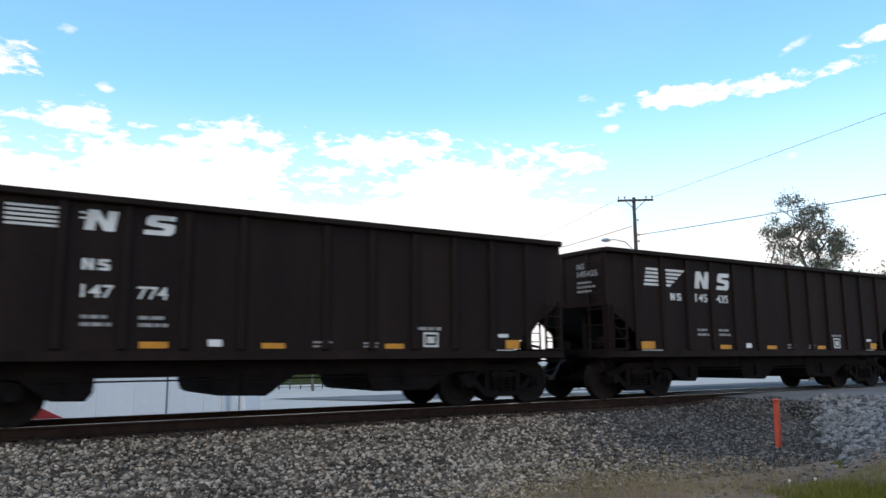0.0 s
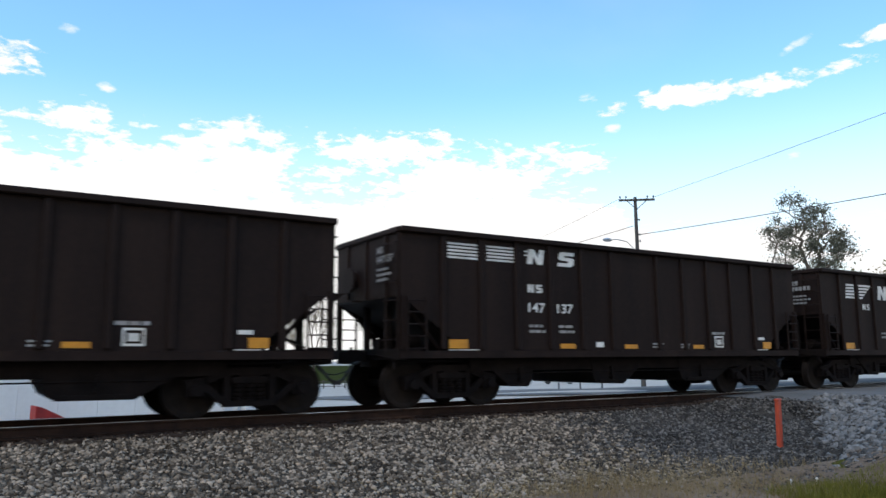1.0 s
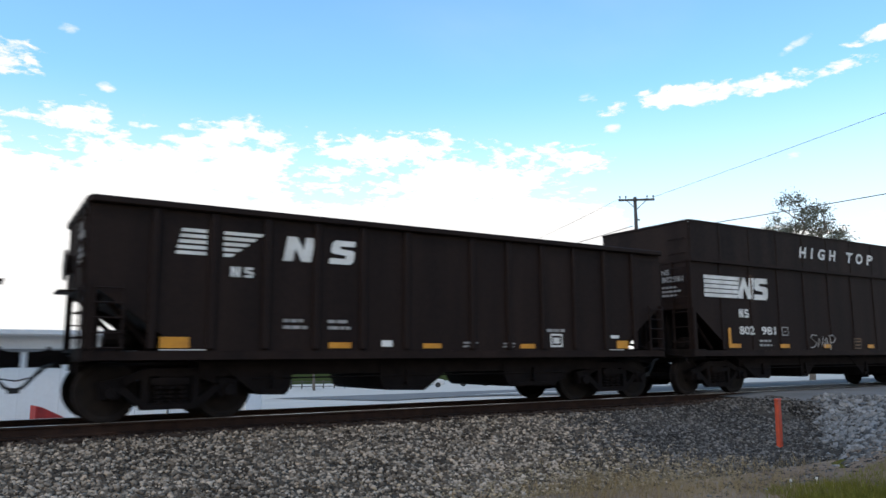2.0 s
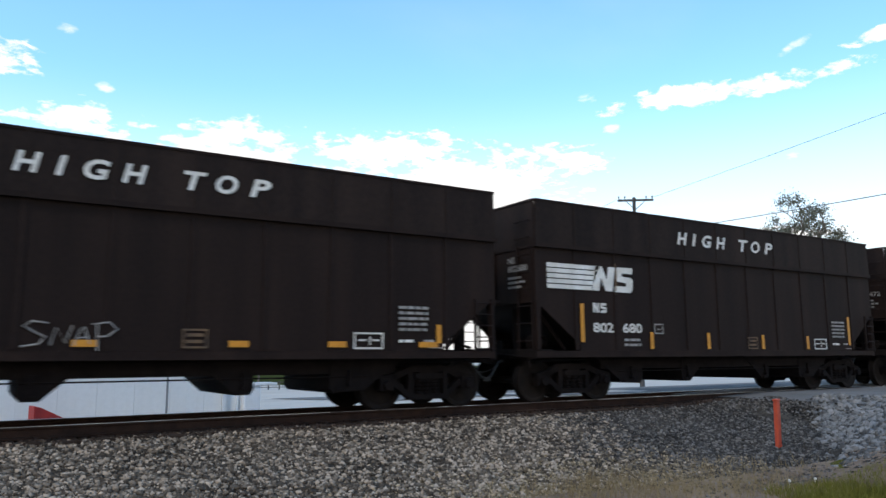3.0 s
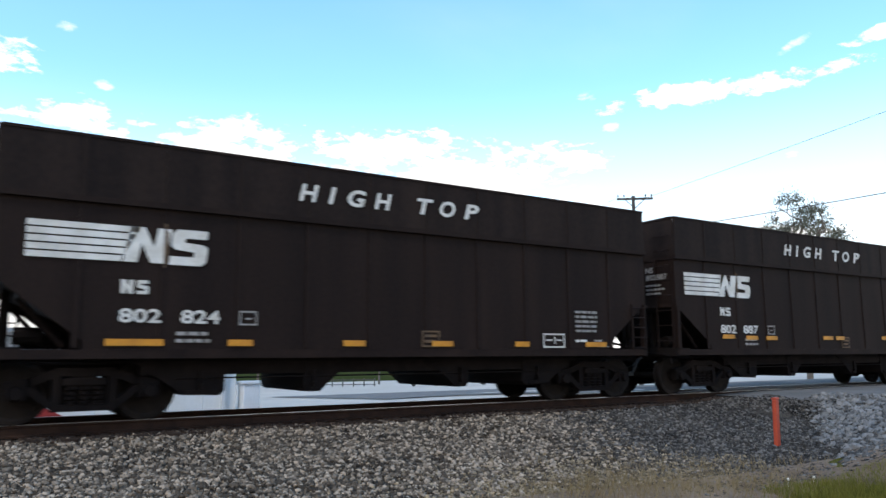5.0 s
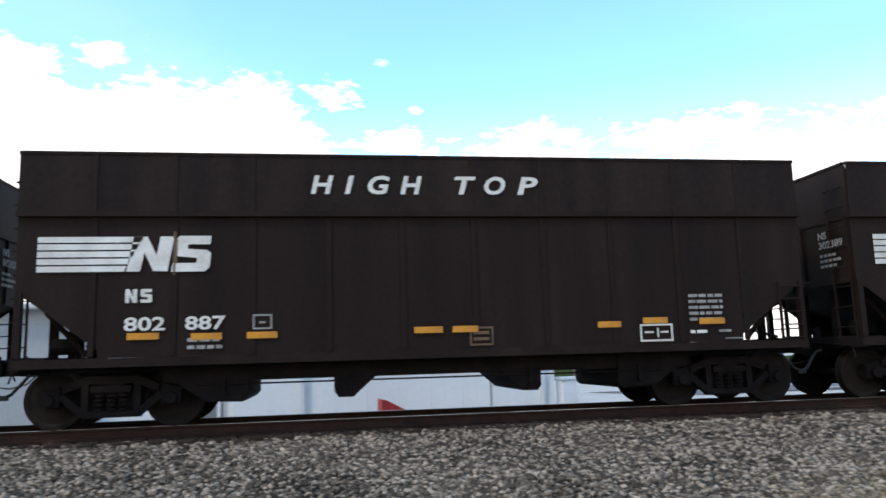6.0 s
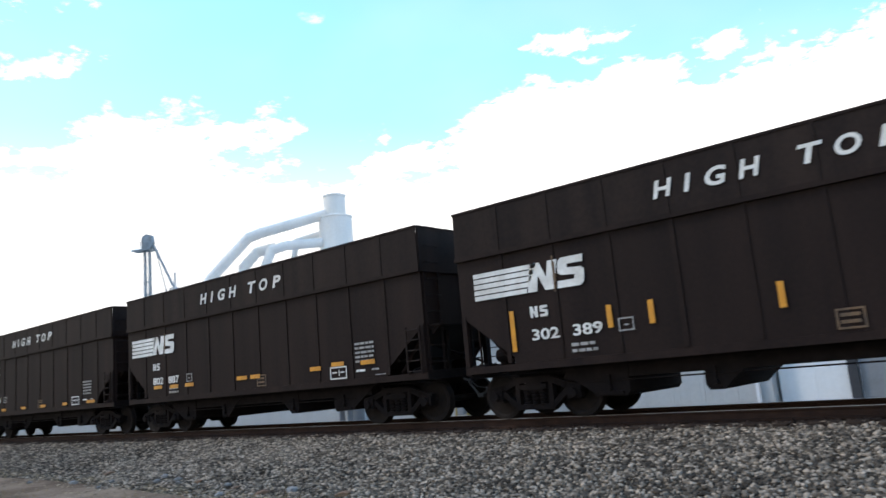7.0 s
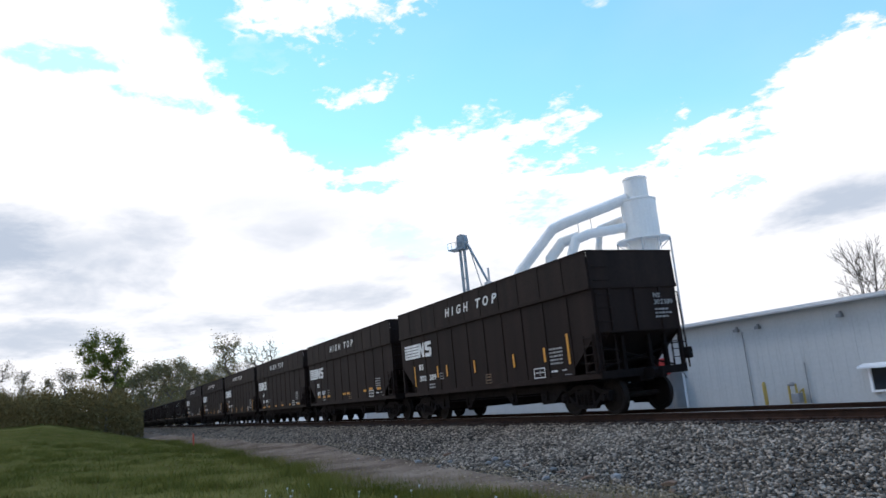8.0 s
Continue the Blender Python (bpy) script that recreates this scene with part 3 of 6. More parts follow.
def truck(car, x):
    t = part("truck", lambda bm: (box(bm, -0.19, 0.19, -1.05, 1.05, 0.50, 0.72), tube(bm, (0, 0, 0.7), (0, 0, 0.86), 0.18, n=12),
                                  box(bm, -0.36, 0.36, -0.96, 0.96, 0.27, 0.60), box(bm, -0.75, -0.66, -0.78, 0.78, 0.36, 0.48), box(bm, 0.66, 0.75, -0.78, 0.78, 0.36, 0.48)),
             M_RUNNING, car, "sooty cast steel two-axle truck", key="bolster", at=pose(x, 0, RAIL_Z))
    for s in (-1, 1):
        part("side_frame", truck_frame, M_RUNNING, t, key="side_frame", at=pose(0, s * 1.0, 0, 0, 0, 0 if s < 0 else 180))
    for dx in (-0.89, 0.89):
        WHEELSETS.append((part("wheelset", wheelset_mesh, M_WHEEL, t, key="wheelset", at=pose(dx, 0, 0.457), smooth=False), dx))
    for dx in (-0.36, 0.36):
        part("brake_beam", lambda bm: (box(bm, -0.04, 0.04, -0.8, 0.8, 0.30, 0.38), box(bm, -0.05, 0.05, -0.80, -0.68, 0.25, 0.62), box(bm, -0.05, 0.05, 0.68, 0.80, 0.25, 0.62)),
             M_RUNNING, t, key="brake_beam", at=pose(dx, 0, 0))


def chute_mesh(outline):
    """Discharge chute: a side outline of (x, z) across the car, with a gate lip, a shaft and a latch."""
    def build(bm):
        prism(bm, outline, -1.12, 1.12)
        foot = [p for p in outline if p[1] < 0.32]
        a, b = min(p[0] for p in foot), max(p[0] for p in foot)
        box(bm, a + 0.04, b - 0.04, -1.15, -1.12, 0.30, 0.36)
        tube(bm, ((a + b) / 2, -1.20, 0.42), ((a + b) / 2, -1.12, 0.42), 0.045, n=8)
        box(bm, (a + b) / 2 - 0.03, (a + b) / 2 + 0.03, -1.18, -1.14, 0.42, 0.66)
    return build


def turned_over(outline, L):
    return tuple((L - u, z) for u, z in reversed(outline))


# distance along the car, height
CHUTE_OUTER = ((1.75, 0.95), (2.33, 0.56), (2.62, 0.37), (2.70, 0.29), (3.29, 0.27), (3.37, 0.35), (3.37, 0.95))
CHUTE_INNER = ((4.72, 0.95), (4.72, 0.37), (4.78, 0.285), (5.02, 0.285), (5.10, 0.36), (5.34, 0.57), (5.90, 0.95))
LOW_CHUTES = (((1.85, 0.95), (2.38, 0.52), (2.62, 0.34), (2.70, 0.285), (3.17, 0.27), (3.27, 0.40), (3.30, 0.95)),
              ((4.94, 0.95), (4.97, 0.50), (5.03, 0.34), (5.12, 0.29), (5.90, 0.265), (6.36, 0.58), (6.75, 0.95)),
              ((7.74, 0.95), (7.78, 0.52), (7.88, 0.33), (7.97, 0.28), (9.05, 0.27), (9.55, 0.55), (10.1, 0.95)))
HIGH_CHUTES = (CHUTE_OUTER, CHUTE_INNER, turned_over(CHUTE_INNER, 12.85), turned_over(CHUTE_OUTER, 12.85))


def coupler(bm):
    box(bm, -0.45, 0.14, -0.09, 0.09, 0.80, 0.98)
    prism(bm, ((0.12, 0.74), (0.42, 0.76), (0.47, 0.84), (0.47, 0.96), (0.40, 1.02), (0.12, 1.02)), -0.15, 0.10)
    box(bm, 0.36, 0.60, 0.02, 0.15, 0.76, 1.0)
    tube(bm, (0.3, 0, 1.0), (0.3, 0, 1.08), 0.03)
    pipe(bm, ((0.05, 0.12, 0.94), (0.02, 0.5, 0.92), (0.02, 1.2, 0.86), (0.05, 1.3, 0.66)), 0.014, 6)


def hose(bm):
    """Two air hoses that hang from the couplers and meet at their gladhands."""
    pipe(bm, ((0.02, -0.30, 0.80), (0.16, -0.31, 0.76), (0.27, -0.33, 0.62), (0.40, -0.35, 0.47), (0.52, -0.36, 0.42)), 0.027, 7)
    pipe(bm, ((1.02, -0.30, 0.80), (0.88, -0.31, 0.76), (0.77, -0.33, 0.62), (0.64, -0.35, 0.47), (0.52, -0.36, 0.42)), 0.027, 7)
    box(bm, 0.44, 0.60, -0.40, -0.32, 0.38, 0.46)
    pipe(bm, ((0.10, -0.2, 0.78), (0.3, -0.2, 0.60), (0.55, -0.2, 0.56), (0.8, -0.2, 0.62), (0.98, -0.2, 0.78)), 0.012, 6)


def common_running_gear(car, L, kind):
    half = L / 2
    for x in (-half + 1.32, half - 1.32):
        truck(car, x)
    for i, outline in enumerate(HIGH_CHUTES if kind == "high" else LOW_CHUTES):
        part("discharge_chute", chute_mesh(tuple((u - half, z) for u, z in outline)), M_RUNNING, car, "sooty steel discharge chute", key=("bay", kind, i))
    part("underframe", lambda bm: box(bm, -4.35, 4.35, -1.10, 1.10, 0.60, 0.915), M_RUNNING, car, key="under")
    part("centre_sill", lambda bm: box(bm, -half - 0.02, half + 0.02, -0.22, 0.22, 0.70, 1.0), M_RUNNING, car, key=("sill", kind))
    for s in (-1, 1):
        part("side_sill", lambda bm: box(bm, -half, half, -0.052, 0.05, 0.86, 0.998), M_BODY, car,
             key=("ssill", kind), at=pose(0, s * 1.38, 0, 0, 0, 0 if s < 0 else 180))
        e = part("end_sill", lambda bm: (box(bm, -0.12, 0.03, -1.42, 1.42, 0.84, 1.04), box(bm, -0.45, -0.10, -1.40, 1.40, 0.99, 1.03)), M_RUNNING, car,
                 key="endsill", at=pose(s * half, 0, 0, 0, 0, 0 if s > 0 else 180))
        part("coupler", coupler, M_RUNNING, car, "cast steel knuckle coupler", key="coupler", at=pose(s * (half + 0.02), 0, 0, 0, 0, 0 if s > 0 else 180))
        # corner posts, diagonal braces, side ladder and steps
        for q in (-1, 1):
            part("corner_post", lambda bm: box(bm, -0.05, 0.05, -0.05, 0.05, 1.02, 2.02), M_BODY, car, key="cpost", at=pose(s * (half - 0.06), q * 1.40, 0))
            part("brace", lambda bm: tube(bm, (0, 0, 1.04), (0.62, 0, 1.72), 0.045, n=6), M_BODY, car, key="brace", at=pose(s * (half - 0.98), q * 1.15, 0, 0, 0, 0 if s > 0 else 180))
            if kind == "high" and s < 0 and q < 0:
                continue
            part("ladder", ladder, M_BODY, car, key="ladder", at=pose(s * (half - 0.30), q * 1.475, 0, 0, 0, 0 if q < 0 else 180))
        part("end_ladder", lambda bm: ([pipe(bm, ((0, -0.22, 1.2 + 0.36 * i), (0.09, -0.22, 1.2 + 0.36 * i), (0.09, 0.22, 1.2 + 0.36 * i), (0, 0.22, 1.2 + 0.36 * i)), 0.013, 5)
                                        for i in range(8 if kind == "high" else 6)], box(bm, 0, 0.03, -0.25, -0.21, 1.0, 3.2), box(bm, 0, 0.03, 0.21, 0.25, 1.0, 3.2)),
             M_BODY, car, key=("eladder", kind), at=pose(s * (half + 0.002), -1.1, 0, 0, 0, 0 if s > 0 else 180))
        if s > 0:
            part("cross_brace", lambda bm: (tube(bm, (-0.5, -1.3, 1.06), (-0.5, 1.3, 1.55), 0.03, n=6), tube(bm, (-0.3, 1.3, 1.06), (-0.3, -1.3, 1.70), 0.03, n=6), tube(bm, (-0.9, -1.35, 1.30), (-0.9, 1.35, 1.30), 0.035, n=6)), M_RUNNING, car, key="xbrace", at=pose(s * half, 0, 0, 0, 0, 0 if s > 0 else 180))
        for q in (-0.45, 0.45, 1.0) if s > 0 else (-0.45, 0.45):
            part("slope_brace", lambda bm: box(bm, -0.06, 0.06, -0.05, 0.05, 1.03, 1.92), M_RUNNING, car, key="slbrace", at=pose(s * (half - 0.25), q, 0))
    part("end_ledge", lambda bm: (box(bm, half, half + 0.28, -1.25, -0.55, 1.98, 2.01), prism(bm, ((half, 1.80), (half + 0.05, 1.80), (half + 0.26, 1.98), (half, 1.98)), -1.2, -1.14)), M_BODY, car, key=("ledge", kind))
    part("brake_pipe", lambda bm: (tube(bm, (-half, -0.95, 0.80), (half, -0.95, 0.80), 0.02, n=6), tube(bm, (-half + 2.6, -1.13, 0.548), (half - 2.6, -1.13, 0.548), 0.014, n=6)),
         M_RUNNING, car, key=("pipe", kind))
    part("brake_reservoir", lambda bm: tube(bm, (-half + 0.5, 0.5, 1.14), (-half + 1.15, 0.5, 1.14), 0.12, n=12), M_RUNNING, car, key=("res", kind))
    part("brake_valve", lambda bm: box(bm, -half + 0.75, -half + 1.0, -0.5, -0.1, 1.05, 1.26), M_RUNNING, car, key=("valve", kind), bevel=0.03)
    part("brake_cylinder", lambda bm: tube(bm, (-half + 0.35, -0.75, 1.2), (-half + 0.75, -0.75, 1.2), 0.13, n=10), M_RUNNING, car, key=("bcyl", kind))
    part("hand_brake", lambda bm: (tube(bm, (-half - 0.10, 0.55, 2.45), (-half - 0.14, 0.55, 2.45), 0.26, n=14), box(bm, -half - 0.1, -half, 0.42, 0.68, 2.3, 2.6),
                                   box(bm, -half - 0.24, -half, 0.2, 0.95, 1.98, 2.01)), M_BODY, car, key=("hb", kind))


def ladder(bm):
    for x in (-0.20, 0.20):
        box(bm, x - 0.02, x + 0.02, -0.03, 0.0, 0.98, 2.0)
    for i in range(5):
        tube(bm, (-0.2, -0.05, 1.04 + i * 0.22), (0.2, -0.05, 1.04 + i * 0.22), 0.013, n=5)


def plate_body(car, L, top, plate_y, slope, kind):
    """Sides, ends, end slope sheets and floor of an open-topped coal car."""
    h = L / 2
    out = ((-h + slope, 1.0), (h - slope, 1.0), (h - slope, 1.12), (h, 2.02), (h, top), (-h, top), (-h, 2.02), (-h + slope, 1.12))
    part("floor_sheet", lambda bm: box(bm, -h + 2.2, h - 2.2, -plate_y + 0.05, plate_y - 0.05, 0.92, 0.97), M_BODY, car, key=("floor", kind))
    for s in (-1, 1):
        a = 0 if s > 0 else 180
        part("side_plate", lambda bm: prism(bm, out, plate_y, plate_y - 0.05), M_BODY, car, "sooty black side plate", key=("side", kind), at=pose(0, 0, 0, 0, 0, a))
        part("end_plate", lambda bm: box(bm, h - 0.05, h, -plate_y + 0.05, plate_y - 0.05, 2.0, top), M_BODY, car, key=("end", kind), at=pose(0, 0, 0, 0, 0, a))
        part("slope_sheet", lambda bm: prism(bm, ((h, 2.0), (h, 2.06), (h - 2.3, 0.99), (h - 2.3, 0.93)), -plate_y + 0.05, plate_y - 0.05), M_BODY, car,
             key=("slope", kind), at=pose(0, 0, 0, 0, 0, a))
        for y in (-0.85, 0.0, 0.85):
            part("end_post", lambda bm: box(bm, h, h + 0.04, -0.05, 0.05, 2.02, top), M_BODY, car, key=("epost", kind), at=pose(0, 0, 0, 0, 0, a) @ pose(0, y, 0))


def block_n(x, z, w, h, k=0.18):
    s = 0.34 * w
    t = k * h
    return ((x, z), (x + s, z), (x + s + 0.55 * t, z + 0.55 * h), (x + w - s, z), (x + w, z), (x + w + t, z + h), (x + w - s + t, z + h),
            (x + w - s + 0.45 * t, z + 0.45 * h), (x + s + t, z + h), (x + t, z + h))


def block_s(x, z, w, h, k=0.18):
    c = 0.12 * w
    p = ((0, 0), (w - c, 0), (w, c), (w, 0.52 * h), (w - c, 0.60 * h), (0.36 * w, 0.64 * h), (0.36 * w, 0.76 * h), (0.95 * w, 0.76 * h), (0.95 * w, h), (c, h), (0, h - c),
         (0, 0.52 * h), (c, 0.43 * h), (0.64 * w, 0.38 * h), (0.64 * w, 0.24 * h), (0, 0.24 * h))
    return tuple((x + a + k * b, z + b) for a, b in p)


def high_logo(half):
    """Five tapering stripes that run into two leaning blocks."""
    polys = []
    n = 5
    for i in range(n):
        z0 = 2.30 + i * 0.1125
        end = 1.52 + 0.30 * (i + 0.5) / n
        polys.append(((0.30 - half, z0), (end - half, z0), (end + 0.03 - half, z0 + 0.088), (0.30 - half, z0 + 0.088)))
    polys.append(block_n(1.58 - half, 2.30, 0.60, 0.54))
    polys.append(block_s(2.24 - half, 2.29, 0.56, 0.56, 0.10))
    return polys


def text_block(name, car, half, u0, u1, z0, z1, rows, y, material, key=None):
    polys = []
    rng = random.Random(rows * 7 + int(u0 * 10))
    step = (z1 - z0) / rows
    for i in range(rows):
        x = u0
        while x < u1 - 0.04:
            w = rng.uniform(0.08, 0.2)
            polys.append(rect(x - half, min(x + w, u1) - half, z0 + i * step, z0 + i * step + step * 0.5))
            x += w + 0.03
    ob = shapes(name, polys, material, car, y, key)
    ob["kind"] = "stuff"
    return ob


def frame_mark(half, u0, u1, z0, z1, t=0.03):
    return [rect(u0 - half, u1 - half, z0, z0 + t), rect(u0 - half, u1 - half, z1 - t, z1), rect(u0 - half, u0 + t - half, z0 + t, z1 - t), rect(u1 - t - half, u1 - half, z0 + t, z1 - t)]


def high_car(number, strips, group="coal cars of the train", scrawl=False, shift=0.0):
    L, half = 12.85, 6.425
    car = thing("coal_car", "black steel coal car with raised sides and white lettering", "coal car", group)
    plate_body(car, L, 3.2, 1.43, 1.2, "high")

    def ext(bm):
        for s in (-1, 1):
            v = ((-half - 0.01, 3.2), (half + 0.01, 3.2), (half - 0.02, 4.15), (-half + 0.02, 4.15))
            prism(bm, v, s * 1.475, s * 1.435)
            box(bm, s * half - 0.02, s * half + 0.02, -1.43, 1.43, 3.2, 4.15)
    part("side_extension", ext, M_UPPER, car, "added plate that raises the sides", key="ext")

    def rim(bm):
        for s in (-1, 1):
            box(bm, -half, half, s * 1.455 - 0.035, s * 1.455 + 0.035, 4.13, 4.175)
            box(bm, s * half - 0.04, s * half + 0.03, -1.42, 1.42, 4.13, 4.175)
            prism(bm, ((-half - 0.02, 3.15), (half + 0.02, 3.15), (half + 0.02, 3.235), (-half - 0.02, 3.235)), s * 1.50, s * 1.44)
            box(bm, s * half - 0.02, s * half + 0.05, -1.44, 1.44, 3.15, 3.235)
    part("top_rim", rim, M_BODY, car, key="rim")
    for i in range(10):
        for s in (-1, 1):
            part("side_post", lambda bm: prism(bm, ((-0.045, 1.02), (0.045, 1.02), (0.045, 3.16), (-0.045, 3.16)), -0.022, 0.0), M_BODY, car, key="post_h",
                 at=pose(1.10 + 1.18 * i - half, s * 1.43, 0, 0, 0, 0 if s < 0 else 180))
            part("upper_post", lambda bm: prism(bm, ((-0.03, 3.23), (0.03, 3.23), (0.03, 4.13), (-0.03, 4.13)), -0.014, 0.0), M_UPPER, car, key="upost",
                 at=pose(1.10 + 1.18 * i - half, s * 1.475, 0, 0, 0, 0 if s < 0 else 180))
    common_running_gear(car, L, "high")
    y = -1.4535
    for i, o in enumerate(high_logo(half)):
        shapes("emblem_stripe" if i < 5 else "emblem_block", [o], M_WHITE, car, y, key=("emblem_h", i), label="white emblem shape").location.x = shift
    for i, o in enumerate((block_n(1.58 - half, 1.82, 0.17, 0.21, 0), block_s(1.80 - half, 1.82, 0.17, 0.21, 0))):
        shapes("owner_mark", [o], M_WHITE, car, y, key=("mark_h", i)).location.x = shift
    if number:
        a, b = number.split()
        lettering("car_number", a, 0.20, M_WHITE, car, 1.57 - half + shift, 1.40, y, width=0.60, bold=0.006)
        lettering("car_number", b, 0.20, M_WHITE, car, 2.46 - half + shift, 1.40, y, width=0.60, bold=0.006)
    for i, (ch, u) in enumerate(zip("HIGHTOP", (4.36, 4.90, 5.27, 5.80, 6.70, 7.20, 7.76))):
        lettering("letter", ch, 0.29, M_WHITE, car, u - half + shift * 0.6, 3.53, -1.493, shear=0.2, width=0.36 if ch != "I" else 0.15, bold=0.012)
    shapes("data_frame", frame_mark(half, 9.78, 10.36, 1.03, 1.32) + [rect(9.86 - half, 10.02 - half, 1.17, 1.20), rect(10.08 - half, 10.11 - half, 1.10, 1.25), rect(10.14 - half, 10.28 - half, 1.17, 1.20)], M_WHITE, car, y, key="dframe")
    shapes("inspection_mark", frame_mark(half, 3.47, 3.76, 1.38, 1.61, 0.025) + [rect(3.57 - half, 3.66 - half, 1.47, 1.50)], M_GREYMARK, car, y, key="imark")
    shapes("old_stencil", frame_mark(half, 6.88, 7.27, 0.99 + 0.05, 1.34, 0.03) + [rect(6.94 - half, 7.20 - half, 1.12, 1.17), rect(6.94 - half, 7.20 - half, 1.22, 1.27)], M_OLDMARK, car, y, key="ostencil")["kind"] = "stuff"
    text_block("weight_stencil", car, half, 10.68, 11.30, 1.36, 1.86, 5, y, M_GREYMARK, "wst")
    text_block("type_stencil", car, half, 10.68, 11.02, 1.15, 1.25, 1, y, M_WHITE, "tst")
    text_block("limit_stencil", car, half, 2.50, 3.02, 1.10, 1.32, 2, y, M_GREYMARK, "lst")
    for i, o in enumerate((rect(11.3 - half, 11.62 - half, 1.045, 1.06), rect(11.2 - half, 11.42 - half, 1.16, 1.20))):
        shapes("step_line", [o], M_GREYMARK, car, y, key=("sline", i))
    for u, z, upright, length in strips:
        w, h = (0.10, length) if upright else (length, 0.10)
        part("reflective_strip", lambda bm: box(bm, 0, w, -0.004, 0, 0, h), M_ORANGE, car, "orange reflective strip", key=("strip", w, h), at=pose(u - half, y - 0.004, z))
    shapes("rust_streak", [rect(2.265 - half, 2.30 - half, 2.24, 2.92), rect(2.30 - half, 2.325 - half, 2.42, 2.80)], M_OLDMARK, car, y - 0.004, key="rust", label="thin rust streak over a side post")
    if scrawl:
        strokes = (((0.30, 0.92), (0.12, 1.0), (0.02, 0.80), (0.14, 0.58), (0.28, 0.38), (0.20, 0.10), (0.0, 0.0)), ((0.34, 0.05), (0.40, 0.75), (0.52, 0.15), (0.60, 0.85)),
                   ((0.62, 0.05), (0.70, 0.70), (0.74, 0.80), (0.82, 0.10)), ((0.66, 0.35), (0.80, 0.38)), ((0.92, -0.15), (0.90, 0.95)), ((0.84, 0.90), (1.05, 1.0), (1.16, 0.72), (1.04, 0.42), (0.90, 0.40)))
        part("scrawl", lambda bm: [pipe(bm, [(4.72 + 1.06 * a - half, y - 0.004, 1.06 + 0.36 * b) for a, b in line], 0.013, 4) for line in strokes], M_GREYMARK, car, "sprayed grey scrawl")
    end_marks(car, half, 1.43, number)
    return car, L


def end_marks(car, half, w, number=""):
    """Owner mark, car number and a small stencil on both end plates."""
    def build(bm):
        for z, n in ((2.52, 4), (2.42, 5), (2.32, 4)) if number else ((2.86, 2), (2.70, 5), (2.52, 4), (2.42, 5), (2.32, 4)):
            for k in range(n):
                box(bm, 0.045, 0.049, w - 0.85 + k * 0.12, w - 0.76 + k * 0.12, z, z + (0.12 if z > 2.6 else 0.05))
    for s in (-1, 1):
        ob = part("end_stencil", build, M_GREYMARK, car, key=("estencil", w, bool(number)), label="dirty white stencil", at=pose(s * half, 0, 0, 0, 0, 0 if s > 0 else 180))
        ob["kind"] = "stuff"
        if number:
            for text, z, width in (("NS", 2.86, 0.24), (number.replace(" ", ""), 2.68, 0.66)):
                mark = lettering("end_number", text, 0.13, M_GREYMARK, car, 0, 0, 0, width=width, bold=0.004)
                mark.matrix_basis = pose(s * (half + 0.047), s * (w - 0.85), z, 0, 0, 90 * s)


